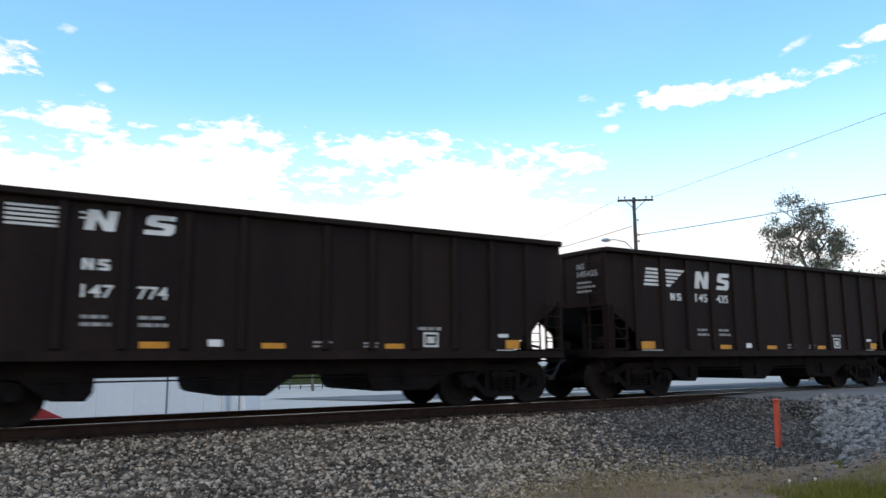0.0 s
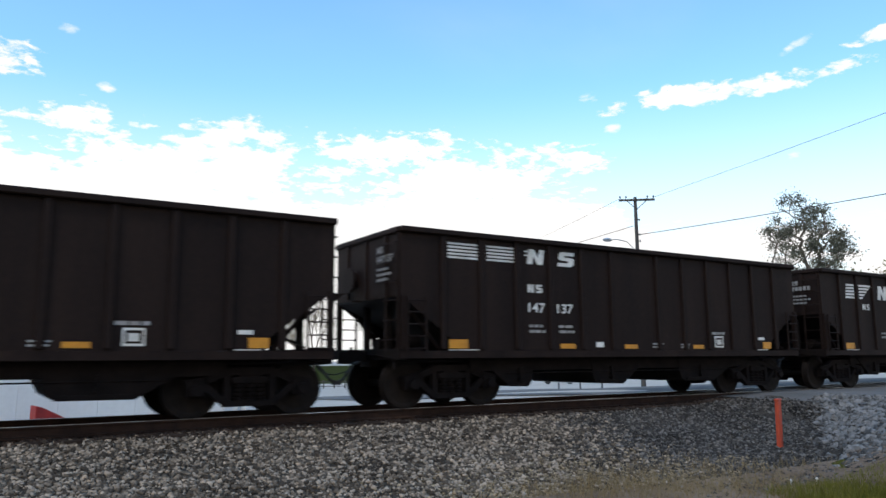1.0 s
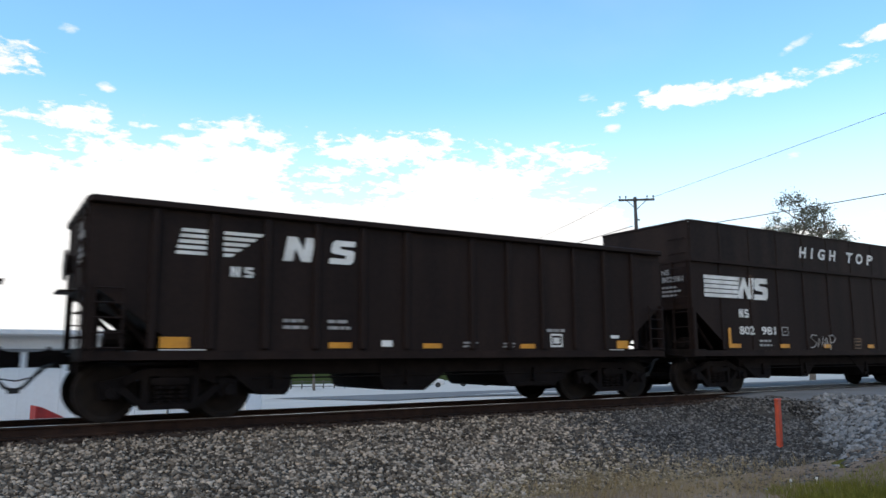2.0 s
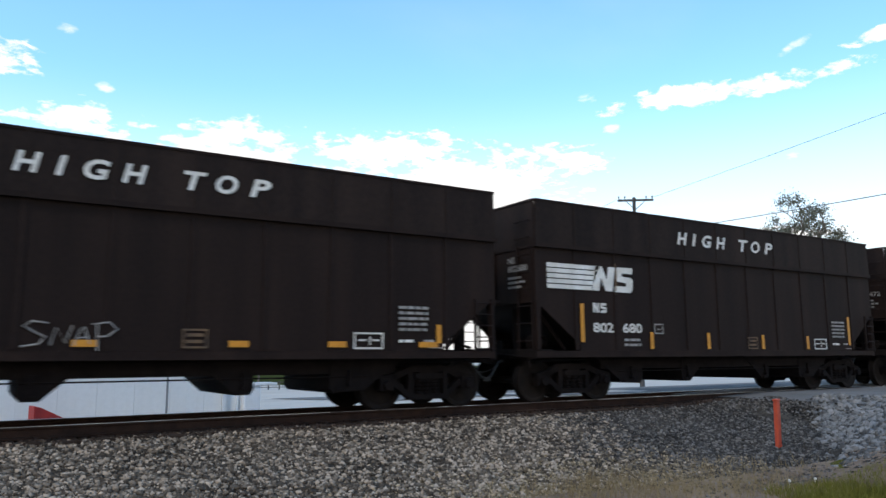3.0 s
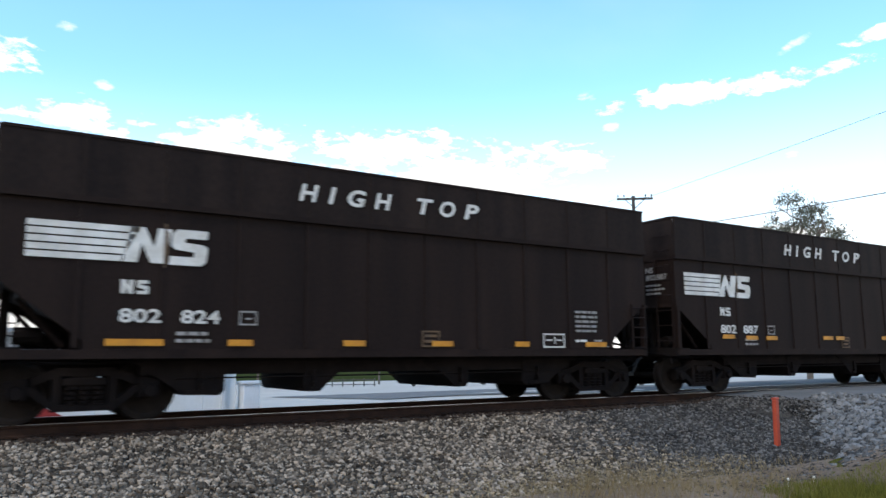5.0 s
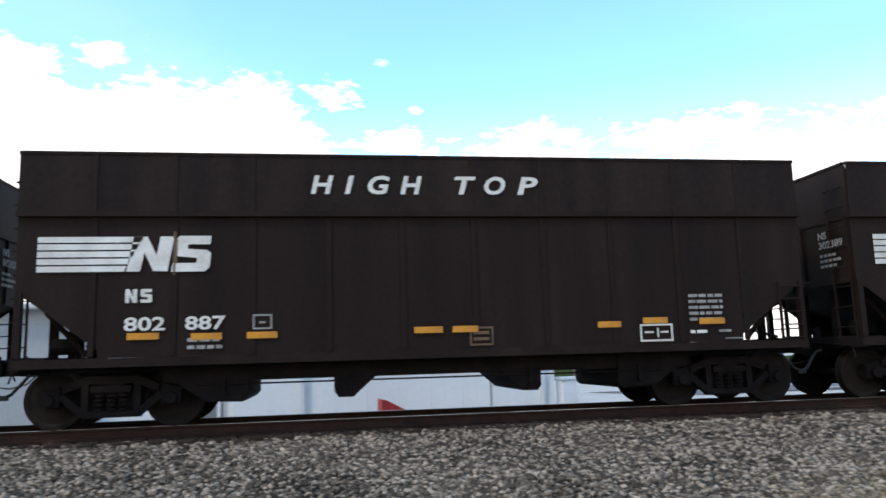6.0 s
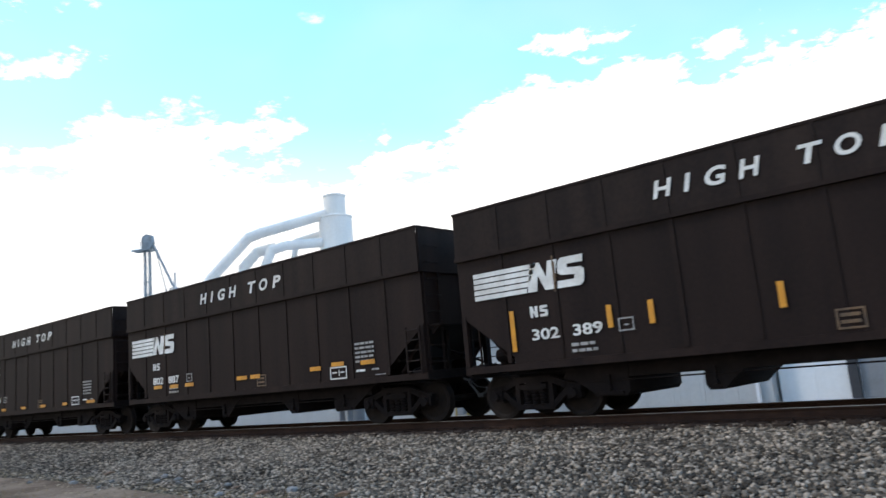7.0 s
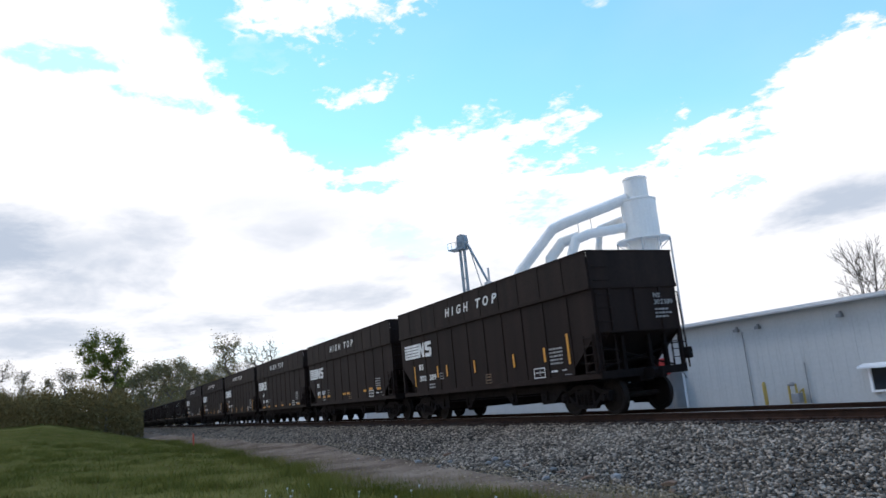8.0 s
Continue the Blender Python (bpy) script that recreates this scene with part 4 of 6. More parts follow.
def low_car(number, style, group="coal cars of the train"):
    L, half = 12.16, 6.08
    car = thing("coal_car", "black steel open-topped hopper car with side posts and white lettering", "coal car", group)
    plate_body(car, L, 3.2, 1.40, 1.25, "low")

    def rim(bm):
        for s in (-1, 1):
            box(bm, -half - 0.02, half + 0.02, s * 1.44 - 0.06, s * 1.44 + 0.055, 3.19, 3.30)
            box(bm, s * half - 0.06, s * half + 0.06, -1.38, 1.38, 3.19, 3.30)
    part("top_rim", rim, M_BODY, car, key="lrim", bevel=0.02)
    for i in range(12):
        for s in (-1, 1):
            part("side_post", lambda bm: prism(bm, ((-0.06, 1.02), (0.06, 1.02), (0.06, 3.19), (-0.06, 3.19)), -0.06, 0.0), M_BODY, car, key="post_l",
                 at=pose((0.92 + 0.885 * i if i < 6 else 6.81 + 0.886 * (i - 6)) - half, s * 1.40, 0, 0, 0, 0 if s < 0 else 180), bevel=0.015)
    common_running_gear(car, L, "low")
    y = -1.4035
    z = 2.77
    if style == 1:
        for u in (1.03, 1.96):
            shapes("emblem_stripes", [rect(u - half, u + 0.70 - half, z + i * 0.067, z + i * 0.067 + 0.038) for i in range(5)], M_WHITE, car, y, key=("st1", u), label="white emblem stripes")
        shapes("emblem", [block_n(2.97 - half, z, 0.42, 0.31), rect(2.91 - half, 3.0 - half, z + 0.16, z + 0.19), rect(2.91 - half, 3.0 - half, z + 0.24, z + 0.27)], M_WHITE, car, y, key="em1")
        shapes("emblem", [block_s(3.80 - half, z, 0.44, 0.31)], M_WHITE, car, y, key="em2")
        num = ((2.99, 3.76), 1.78)
        shapes("owner_mark", [block_n(2.98 - half, 2.18, 0.16, 0.17, 0), block_s(3.20 - half, 2.18, 0.16, 0.17, 0)], M_WHITE, car, y, key="mk1")
    else:
        z = 2.50
        shapes("emblem_stripes", [((1.22 + 0.02 * i - half, z + i * 0.090), (1.70 - half, z + i * 0.090), (1.70 - half, z + i * 0.090 + 0.055), (1.24 + 0.02 * i - half, z + i * 0.090 + 0.055)) for i in range(5)], M_WHITE, car, y, key="st2")
        shapes("emblem_stripes", [((1.97 - half, z + i * 0.090), (2.10 + i * 0.12 - half, z + i * 0.090), (2.16 + i * 0.12 - half, z + i * 0.090 + 0.055), (1.97 - half, z + i * 0.090 + 0.055)) for i in range(5)], M_WHITE, car, y, key="st3")
        shapes("emblem", [block_n(2.97 - half, z, 0.50, 0.42)], M_WHITE, car, y, key="em3")
        shapes("emblem", [block_s(3.80 - half, z, 0.46, 0.42)], M_WHITE, car, y, key="em4")
        num = ((2.99, 3.78), 2.18)
        shapes("owner_mark", [block_n(2.1 - half, 2.18, 0.15, 0.17, 0), block_s(2.32 - half, 2.18, 0.15, 0.17, 0)], M_WHITE, car, y, key="mk2")
    if number:
        for u, ch in zip(num[0], number.split()):
            lettering("car_number", ch, 0.19, M_WHITE, car, u - half, num[1], y, width=0.44, bold=0.004)
    text_block("load_stencil", car, half, 3.0, 3.42, 1.36, 1.58, 2, y, M_GREYMARK, "lls1")
    text_block("load_stencil", car, half, 3.8, 4.22, 1.36, 1.58, 2, y, M_GREYMARK, "lls2")
    shapes("data_frame", frame_mark(half, 8.78, 9.10, 1.07, 1.34, 0.035) + [rect(8.86 - half, 9.02 - half, 1.14, 1.26)], M_WHITE, car, y, key="ldf")
    text_block("weight_stencil", car, half, 8.66, 9.16, 1.38, 1.50, 1, y, M_GREYMARK, "lws")
    shapes("white_patch", [rect(4.84 - half, 5.06 - half, 1.07, 1.18)], M_WHITE, car, y, key="lwp")
    text_block("small_stencil", car, half, 6.60, 6.95, 1.06, 1.20, 2, y, M_GREYMARK, "lss")
    text_block("small_stencil", car, half, 7.55, 7.85, 1.06, 1.18, 2, y, M_GREYMARK, "lss2")
    for i, o in enumerate((rect(1.05 - half, 1.75 - half, 1.005, 1.02), rect(10.45 - half, 10.9 - half, 1.005, 1.02), rect(10.5 - half, 10.75 - half, 1.26, 1.33))):
        shapes("step_line", [o], M_WHITE, car, y, key=("lsl", i))
    for u, w, h in ((1.05, 0.44, 0.17), (3.82, 0.42, 0.10), (5.70, 0.40, 0.09), (7.98, 0.38, 0.09), (10.68, 0.34, 0.17)):
        part("reflective_strip", lambda bm: box(bm, 0, w, -0.004, 0, 0, h), M_ORANGE, car, "orange reflective strip", key=("lstrip", w, h), at=pose(u - half, y - 0.003, 1.04))
    end_marks(car, half, 1.40, number)
    return car, L


UP, FLAT = True, False
BAR_E = ((1.26, 1.15, UP, 0.40), (1.26, 1.06, FLAT, 0.46), (3.36, 1.06, FLAT, 0.40), (5.35, 1.06, FLAT, 0.34), (7.6, 1.06, FLAT, 0.32), (9.3, 1.06, FLAT, 0.34), (11.48, 1.14, UP, 0.34), (11.1, 1.06, FLAT, 0.4))
BAR_F = ((1.20, 1.18, UP, 0.82), (3.32, 1.04, UP, 0.38), (5.30, 1.04, UP, 0.38), (7.44, 1.04, UP, 0.36), (9.42, 1.04, UP, 0.34), (11.47, 1.15, UP, 0.80))
BAR_G = ((1.08, 1.05, UP, 0.86), (3.14, 0.99, UP, 0.40), (5.10, 0.97, UP, 0.40), (7.55, 0.97, UP, 0.38), (9.56, 0.96, UP, 0.38), (11.64, 0.96, UP, 0.82))
BAR_H = ((1.50, 1.05, FLAT, 0.82), (3.30, 1.05, FLAT, 0.40), (5.30, 1.05, FLAT, 0.42), (7.10, 1.05, FLAT, 0.46), (9.05, 1.05, FLAT, 0.36), (10.95, 1.05, FLAT, 0.60))
BAR_I = ((1.62, 1.26, FLAT, 0.46), (2.55, 1.24, FLAT, 0.46), (3.38, 1.24, FLAT, 0.46), (5.98, 1.26, FLAT, 0.46), (6.60, 1.26, FLAT, 0.42), (9.05, 1.28, FLAT, 0.40), (9.84, 1.33, FLAT, 0.44), (10.85, 1.30, FLAT, 0.46))
BAR_J = ((1.20, 1.22, UP, 0.78), (3.27, 1.46, UP, 0.40), (4.05, 1.45, UP, 0.40), (6.15, 1.45, UP, 0.40), (8.68, 1.43, UP, 0.40), (10.38, 1.46, UP, 0.40), (11.55, 1.31, UP, 0.82))

X0, LOW_PITCH, HIGH_PITCH, SPEED = 10.46, 13.48, 13.90, 18.70
TRAIN = []            # (car, x of its middle at the start)


def add_car(k, made):
    car, L = made
    right = X0 + (k * LOW_PITCH if k <= 3 else 3 * LOW_PITCH + (k - 3) * HIGH_PITCH)
    TRAIN.append((car, right - L / 2))
    return car


for k, made in enumerate((low_car("147 774", 1), low_car("145 435", 2), low_car("147 137", 1), low_car("", 2), high_car("802 981", BAR_E, scrawl=True, shift=0.15), high_car("802 680", BAR_F),
                          high_car("802 472", BAR_G), high_car("802 824", BAR_H, shift=0.10), high_car("802 887", BAR_I), high_car("302 389", BAR_J, shift=0.10))):
    c = add_car(k, made)
    if k < 9:
        part("air_hose", hose, M_RUBBER, c, "black rubber air hose", key="hose", at=pose(made[1] / 2 + 0.02, 0, 0))
for k in range(-1, -15, -1):
    c = add_car(k, low_car("", 1 if k % 2 else 2))
    part("air_hose", hose, M_RUBBER, c, key="hose", at=pose(6.1, 0, 0))
last = TRAIN[9][0]
part("end_pole", lambda bm: (tube(bm, (6.62, 1.36, 0.95), (6.56, 1.36, 3.0), 0.022, n=6), tube(bm, (6.45, 0.7, 1.62), (6.60, 1.36, 1.62), 0.018, n=6)), M_RUNNING, last, "thin dark pole at the last end")
part("end_device", lambda bm: box(bm, 6.54, 6.72, 1.26, 1.46, 1.18, 1.48), M_RUNNING, last, "dark end-of-train device", bevel=0.03)


# ---------------------------------------------------------------- surroundings
def spot(az, el, r):
    """A place r metres off on the flat, at a compass angle (right of straight across) and a height angle from the eye."""
    a = radians(az)
    return Vector((r * math.sin(a), r * math.cos(a), EYE + r * math.tan(radians(el))))


# riprap on the road bank
def rock_mesh(seed):
    rng = random.Random(seed)

    def build(bm):
        bmesh.ops.create_icosphere(bm, subdivisions=1, radius=1.0)
        for v in bm.verts:
            v.co *= rng.uniform(0.72, 1.15)
            v.co.z *= 0.72
    return build


riprap = thing("riprap_bank", "bank of pale broken limestone rocks below the road", "riprap", kind="structure")
rng = random.Random(5)
made = 0
while made < 298:
    y = rng.uniform(6.5, 10.8)
    x = bank_start(y) + rng.uniform(-1.0, 2.2)
    if x > 12.9 + 1.45 * (y - 7.5) + rng.gauss(0, 0.2) and x < 20:
        r = rng.uniform(0.05, 0.13)
        i = rng.randrange(7)
        part("rock", rock_mesh(i), M_ROCK, riprap, key=("rock", i), at=pose(x, y, ground_z(x, y) + 0.1 * r, rng.uniform(0, 360), rng.uniform(0, 360), rng.uniform(0, 360)) @ Matrix.Scale(r, 4))
        made += 1


def rubble_spots(g, n):
    y = g.uniform(6.2, 10.8, n)
    x = np.array([bank_start(v) for v in y]) + g.uniform(-0.9, 2.2, n)
    return np.stack([x, y], 1)[x > 12.9 + 1.45 * (y - 7.5) + g.normal(0, 0.25, n)]


stones("riprap_rubble", 5000, rubble_spots, (0.03, 0.09), M_RUBBLE, "smaller grey limestone rubble between the rocks", "rubble", 8)

M_SCRAP = mat("rotten_brown_wood", (0.10, 0.050, 0.028), (0.20, 0.13, 0.085), 0.95, 0, 6, 40, 0.6)
SCRAPS = ((-8.8, 7.75, 0.13, 20), (-10.6, 7.6, 0.12, 70), (-8.3, 7.35, 0.09, 130), (-13.5, 8.2, 0.10, 10), (-11.8, 7.9, 0.08, 50), (-18.0, 8.6, 0.12, 95))


def marker(x, y, h, w, label):
    t = thing("marker_post", label, "marker post", "marker posts by the track", at=pose(x, y, ground_z(x, y) - 0.02, 1.5, -1.0, 12))
    part("post", lambda bm: (box(bm, -w, w, -w * 0.5, w * 0.5, 0, h), ), M_POST, t, bevel=0.012)
    part("cap", lambda bm: box(bm, -w * 1.1, w * 1.1, -w * 0.6, w * 0.6, h, h + 0.04), M_POST, t, bevel=0.01)


marker(12.31, 8.26, 0.84, 0.07, "orange plastic marker post in the track gravel")
marker(-46.0, 5.9, 0.75, 0.06, "small faded orange marker post by the grass")


pale = random.Random(17)
for x, y in ((-14.4, 8.3), (-14.9, 8.1), (-15.3, 8.5), (-13.9, 8.0), (-16.4, 7.9), (-17.6, 7.6), (-12.2, 8.0), (-19.5, 7.4), (-21.0, 7.2), (-10.2, 7.9), (-11.4, 7.3), (-15.8, 7.3)):
    r = pale.uniform(0.06, 0.12)
    chunk = thing("loose_rock", "pale broken limestone rock lying at the ballast's foot", "rock", "loose rocks by the track", at=pose(x, y, ground_z(x, y) + 0.04, 0, 0, pale.uniform(0, 360)))
    part("stone", rock_mesh(pale.randrange(7)), M_ROCK, chunk, at=Matrix.Scale(r, 4))


def scrap(x, y, size, turn):
    t = thing("wood_scrap", "rotten brown piece of tie wood on the gravel", "wood scrap", "wood scraps on the gravel", at=pose(x, y, ground_z(x, y) + 0.015, 6, -5, turn))
    part("chunk", lambda bm: prism(bm, ((-size, 0), (size * 0.8, 0), (size, size * 0.35), (size * 0.3, size * 0.55), (-size * 0.7, size * 0.4)), -size * 0.4, size * 0.4), M_SCRAP, t, bevel=size * 0.06)


for x, y, size, turn in SCRAPS:
    scrap(x, y, size, turn)


# buildings behind the track
def metal_building(x0, x1, y0, y1, base, eave, label, siding_paint=None, panel=1.02):
    paint = siding_paint or M_SIDING
    b = thing("metal_building", label, "warehouse")
    n = round((x1 - x0) / panel)
    w = (x1 - x0) / n

    def siding(bm):
        box(bm, 0, w - 0.006, 0, 0.04, base, eave)
        for k in range(3):
            u = (k + 0.5) * w / 3
            prism(bm, ((u - 0.035, base), (u + 0.035, base), (u + 0.035, eave), (u - 0.035, eave)), -0.005, 0.0)
    for i in range(n):
        part("wall_panel", siding, paint, b, key=("panel", x0), at=pose(x0 + i * w, y0, 0))
    part("wall", lambda bm: (box(bm, x0, x1, y1 - 0.1, y1, base, eave), box(bm, x0, x0 + 0.1, y0 + 0.04, y1 - 0.1, base, eave), box(bm, x1 - 0.1, x1, y0 + 0.04, y1 - 0.1, base, eave),
                            box(bm, x0 + 0.1, x1 - 0.1, y0 + 0.045, y0 + 0.1, base, eave)), paint, b)
    part("foundation", lambda bm: box(bm, x0, x1, y0 - 0.05, y0 + 0.12, base - 1.2, base + 0.0), M_LOT, b)
    part("roof", lambda bm: prism(bm, ((y0 - 0.3, eave), (y1 + 0.3, eave + 0.35), (y1 + 0.3, eave + 0.43), (y0 - 0.3, eave + 0.08)), x0 - 0.2, x1 + 0.2, axis="x"), M_ROOF, b)
    part("gutter", lambda bm: prism(bm, ((y0 - 0.42, eave - 0.02), (y0 - 0.28, eave - 0.06), (y0 - 0.28, eave + 0.09), (y0 - 0.44, eave + 0.09)), x0 - 0.2, x1 + 0.2, axis="x"), M_TRIM, b)
    for x in (x0 + 2.0, x1 - 0.4):
        part("downspout", lambda bm: box(bm, x - 0.05, x + 0.05, y0 - 0.13, y0 - 0.03, base, eave - 0.03), M_TRIM, b)
    return b


WALL_Y = 23.0
big_hall = metal_building(-66, -7.0, WALL_Y, 40, -0.86, 2.64, "long pale grey metal warehouse with ribbed siding and gutter")
w = part("window", lambda bm: box(bm, -15.8, -14.2, WALL_Y - 0.05, WALL_Y - 0.02, -0.32, 0.38), M_GLASS, big_hall, "dark glass window")
part("window_frame", lambda bm: (box(bm, -15.9, -14.1, WALL_Y - 0.10, WALL_Y - 0.023, -0.39, -0.32), box(bm, -15.9, -15.8, WALL_Y - 0.10, WALL_Y - 0.023, -0.32, 0.38),
                                 box(bm, -14.2, -14.1, WALL_Y - 0.10, WALL_Y - 0.023, -0.32, 0.38), box(bm, -15.03, -14.97, WALL_Y - 0.08, WALL_Y - 0.03, -0.32, 0.38)), M_TRIM, w)
part("awning", lambda bm: prism(bm, ((WALL_Y - 0.4, 0.38), (WALL_Y - 0.03, 0.46), (WALL_Y - 0.03, 0.54), (WALL_Y - 0.4, 0.44)), -16.05, -13.95, axis="x"), M_TRIM, w, "white sheet-metal awning")
for x, top in ((-18.23, 0.75), (-20.74, 2.1)):
    part("conduit", lambda bm: tube(bm, (x, WALL_Y - 0.05, -0.86), (x, WALL_Y - 0.05, top), 0.018, n=6), M_GREY, big_hall, "thin grey conduit")
for x in (-20.94, -19.91, -16.48, -27.5, -35.0):
    part("wall_lamp", lambda bm: (box(bm, x - 0.09, x + 0.09, WALL_Y - 0.20, WALL_Y - 0.03, 2.12, 2.24), box(bm, x - 0.03, x + 0.03, WALL_Y - 0.12, WALL_Y - 0.03, 2.24, 2.32)), M_GREY, big_hall, bevel=0.0)
for x, w2, h2 in ((-24.7, 0.95, 1.0), (-44.0, 2.6, 2.4)):
    d = part("door", lambda bm: box(bm, x - w2 / 2, x + w2 / 2, WALL_Y - 0.06, WALL_Y - 0.024, -0.86, -0.86 + h2 + 0.85), M_GREY, big_hall, "grey steel door")
    part("door_frame", lambda bm: (box(bm, x - w2 / 2 - 0.08, x - w2 / 2, WALL_Y - 0.09, WALL_Y - 0.024, -0.86, 0.0 + h2), box(bm, x + w2 / 2, x + w2 / 2 + 0.08, WALL_Y - 0.09, WALL_Y - 0.024, -0.86, h2)), M_TRIM, d)
shed = metal_building(-6.9, -2.9, WALL_Y + 0.4, 34, -0.86, 3.35, "tall narrow white metal shed with a grey door", M_WHITEWALL)
part("door", lambda bm: box(bm, -4.72, -3.2, WALL_Y + 0.34, WALL_Y + 0.376, -0.86, 1.35), M_GREY, shed, "grey steel roller door")
# a dark box set on the wall stands in for the gap by the door
part("door_post", lambda bm: box(bm, -5.0, -4.75, WALL_Y + 0.22, WALL_Y + 0.376, -0.86, 1.5), M_DARK, shed, "dark strip standing in for the gap beside the door")
low_shed = metal_building(-2.8, 6.9, WALL_Y - 0.4, 31, -0.86, 1.58, "low white metal shed with a gutter behind the track", M_WHITEWALL)
part("wall_band", lambda bm: box(bm, -2.8, 6.9, WALL_Y - 0.46, WALL_Y - 0.423, 1.10, 1.18), M_GREY, low_shed, "grey trim band")
corner = thing("white_cabinet", "white steel utility cabinet at the shed's corner", "cabinet", at=pose(7.3, 22.6, -0.86))
part("body", lambda bm: box(bm, -0.25, 0.25, -0.3, 0.3, 0, 0.95), M_TRIM, corner, bevel=0.02)
part("lid", lambda bm: box(bm, -0.3, 0.75, -0.34, 0.34, 0.95, 1.02), M_TRIM, corner)
flag = thing("steel_pole", "thin dark steel pole in front of the white shed", "pole", at=pose(4.75, 22.0, -0.80))
part("shaft", lambda bm: tube(bm, (0, 0, 0), (0, 0, 1.6), 0.03, n=8), M_GREY, flag)
wedge = thing("steel_wedge", "red painted steel wedge standing on the lot", "wedge", at=pose(1.75, 21.6, -0.78, 0, 0, 8))
part("plate", lambda bm: prism(bm, ((-0.3, 0.0), (0.55, 0.0), (0.5, 0.12), (-0.22, 0.5), (-0.3, 0.5)), -0.25, 0.25), M_RED, wedge, bevel=0.01)
part("rib", lambda bm: box(bm, -0.36, -0.3, -0.3, 0.3, 0, 0.52), M_RED, wedge)

meter = thing("gas_meter", "yellow and grey gas meter with pipes by the wall", "gas meter", at=pose(-18.6, 22.7, -0.84))
part("pipes", lambda bm: (pipe(bm, ((-0.25, 0, 0), (-0.25, 0, 0.85), (0.05, 0, 0.85), (0.05, 0, 0.55)), 0.045), pipe(bm, ((0.25, 0.1, 0), (0.25, 0.1, 0.7), (0.1, 0, 0.5)), 0.04)), M_YELLOW, meter)
part("case", lambda bm: box(bm, -0.12, 0.22, -0.14, 0.12, 0.22, 0.55), M_GREY, meter, bevel=0.03)
part("regulator", lambda bm: lathe(bm, ((0.05, 0.8), (0.15, 0.83), (0.15, 0.88), (0.06, 0.93)), 14, (-0.1, 0)), M_GREY, meter)
bollard = thing("bollard", "yellow steel bollard by the warehouse wall", "bollard", at=pose(-19.65, 22.4, -0.84))
part("post", lambda bm: lathe(bm, ((0.07, 0), (0.07, 0.95), (0.05, 1.0), (0.0, 1.02)), 12), M_YELLOW, bollard, smooth=True)
rig = thing("red_cabinet", "red steel fire cabinet on legs by the wall", "cabinet", at=pose(-25.0, 22.5, -0.84))
part("case", lambda bm: box(bm, -0.36, 0.36, -0.2, 0.2, 1.6, 2.3), M_RED, rig, bevel=0.02)
for x in (-0.25, 0.25):
    part("leg", lambda bm: box(bm, x - 0.03, x + 0.03, -0.15, 0.15, 0, 1.6), M_GREY, rig)

# dust collector with its ducts
CY = spot(-47.9, 0, 50)
cyc = thing("dust_collector", "tall white steel cyclone dust collector on a lattice frame", "dust collector", at=pose(CY.x, CY.y, -1.6))
zt = lambda el: EYE + 50 * math.tan(radians(el)) + 1.6
part("drum", lambda bm: lathe(bm, ((0.25, zt(4.5)), (1.10, zt(9.9)), (1.15, zt(9.9)), (1.15, zt(12.7)), (1.19, zt(12.75)), (1.19, zt(12.85)), (0.86, zt(12.95))), 28), M_CYCLONE, cyc, smooth=False)
part("neck", lambda bm: lathe(bm, ((0.80, zt(12.95)), (0.76, zt(13.0)), (0.76, zt(14.35)), (0.80, zt(14.38)), (0.80, zt(14.5)), (0.6, zt(14.55))), 24), M_CYCLONE, cyc)
part("platform", lambda bm: (lathe(bm, ((1.2, zt(9.9) - 0.12), (1.75, zt(9.9) - 0.10), (1.75, zt(9.9)), (1.2, zt(9.9))), 20), [tube(bm, (1.15 * math.cos(a), 1.15 * math.sin(a), zt(9.2)), (1.7 * math.cos(a), 1.7 * math.sin(a), zt(9.9) - 0.1), 0.04, n=5) for a in (0, 0.8, 1.6, 2.4, 3.2, 4.0, 4.8, 5.6)]), M_CYCLONE, cyc)
for sx in (-1.2, 1.2):
    for sy in (-1.2, 1.2):
        part("leg", lambda bm: tube(bm, (sx, sy, 0), (sx, sy, zt(9.9) - 0.1), 0.06, n=6), M_GALV, cyc)
for s, y in ((1, -1.2), (-1, 1.2)):
    for k in range(4):
        part("frame_brace", lambda bm: tube(bm, (s * 1.2, y, k * 1.7 + 0.2), (-s * 1.2, y, k * 1.7 + 1.9), 0.03, n=5), M_GALV, cyc)
stair = part("ladder_frame", lambda bm: [tube(bm, (1.75 + 0.5 * i, -0.4, 0), (1.75 + 0.2 * i, -0.4, zt(9.7)), 0.03, n=5) for i in range(2)] + [tube(bm, (1.75, -0.4, 0.4 + 1.1 * k), (2.2, -0.4, 1.2 + 1.1 * k), 0.022, n=5) for k in range(7)], M_GALV, cyc)


def duct(name, route, r, parent_at, label):
    pts = [spot(a, e, d) - Vector(parent_at) for a, e, d in route]

    def build(bm):
        for p, q in zip(pts, pts[1:]):
            tube(bm, p, q, r, n=14)
        for p in pts[1:-1]:
            bmesh.ops.create_uvsphere(bm, u_segments=14, v_segments=8, radius=r * 1.02, matrix=Matrix.Translation(p))
        for p, q in zip(pts, pts[1:]):
            d = q - p
            for k in (0.33, 0.66):
                c = p + d * k
                tube(bm, c - d.normalized() * 0.04, c + d.normalized() * 0.04, r * 1.06, n=14)
    return part(name, build, M_CYCLONE, cyc, label)


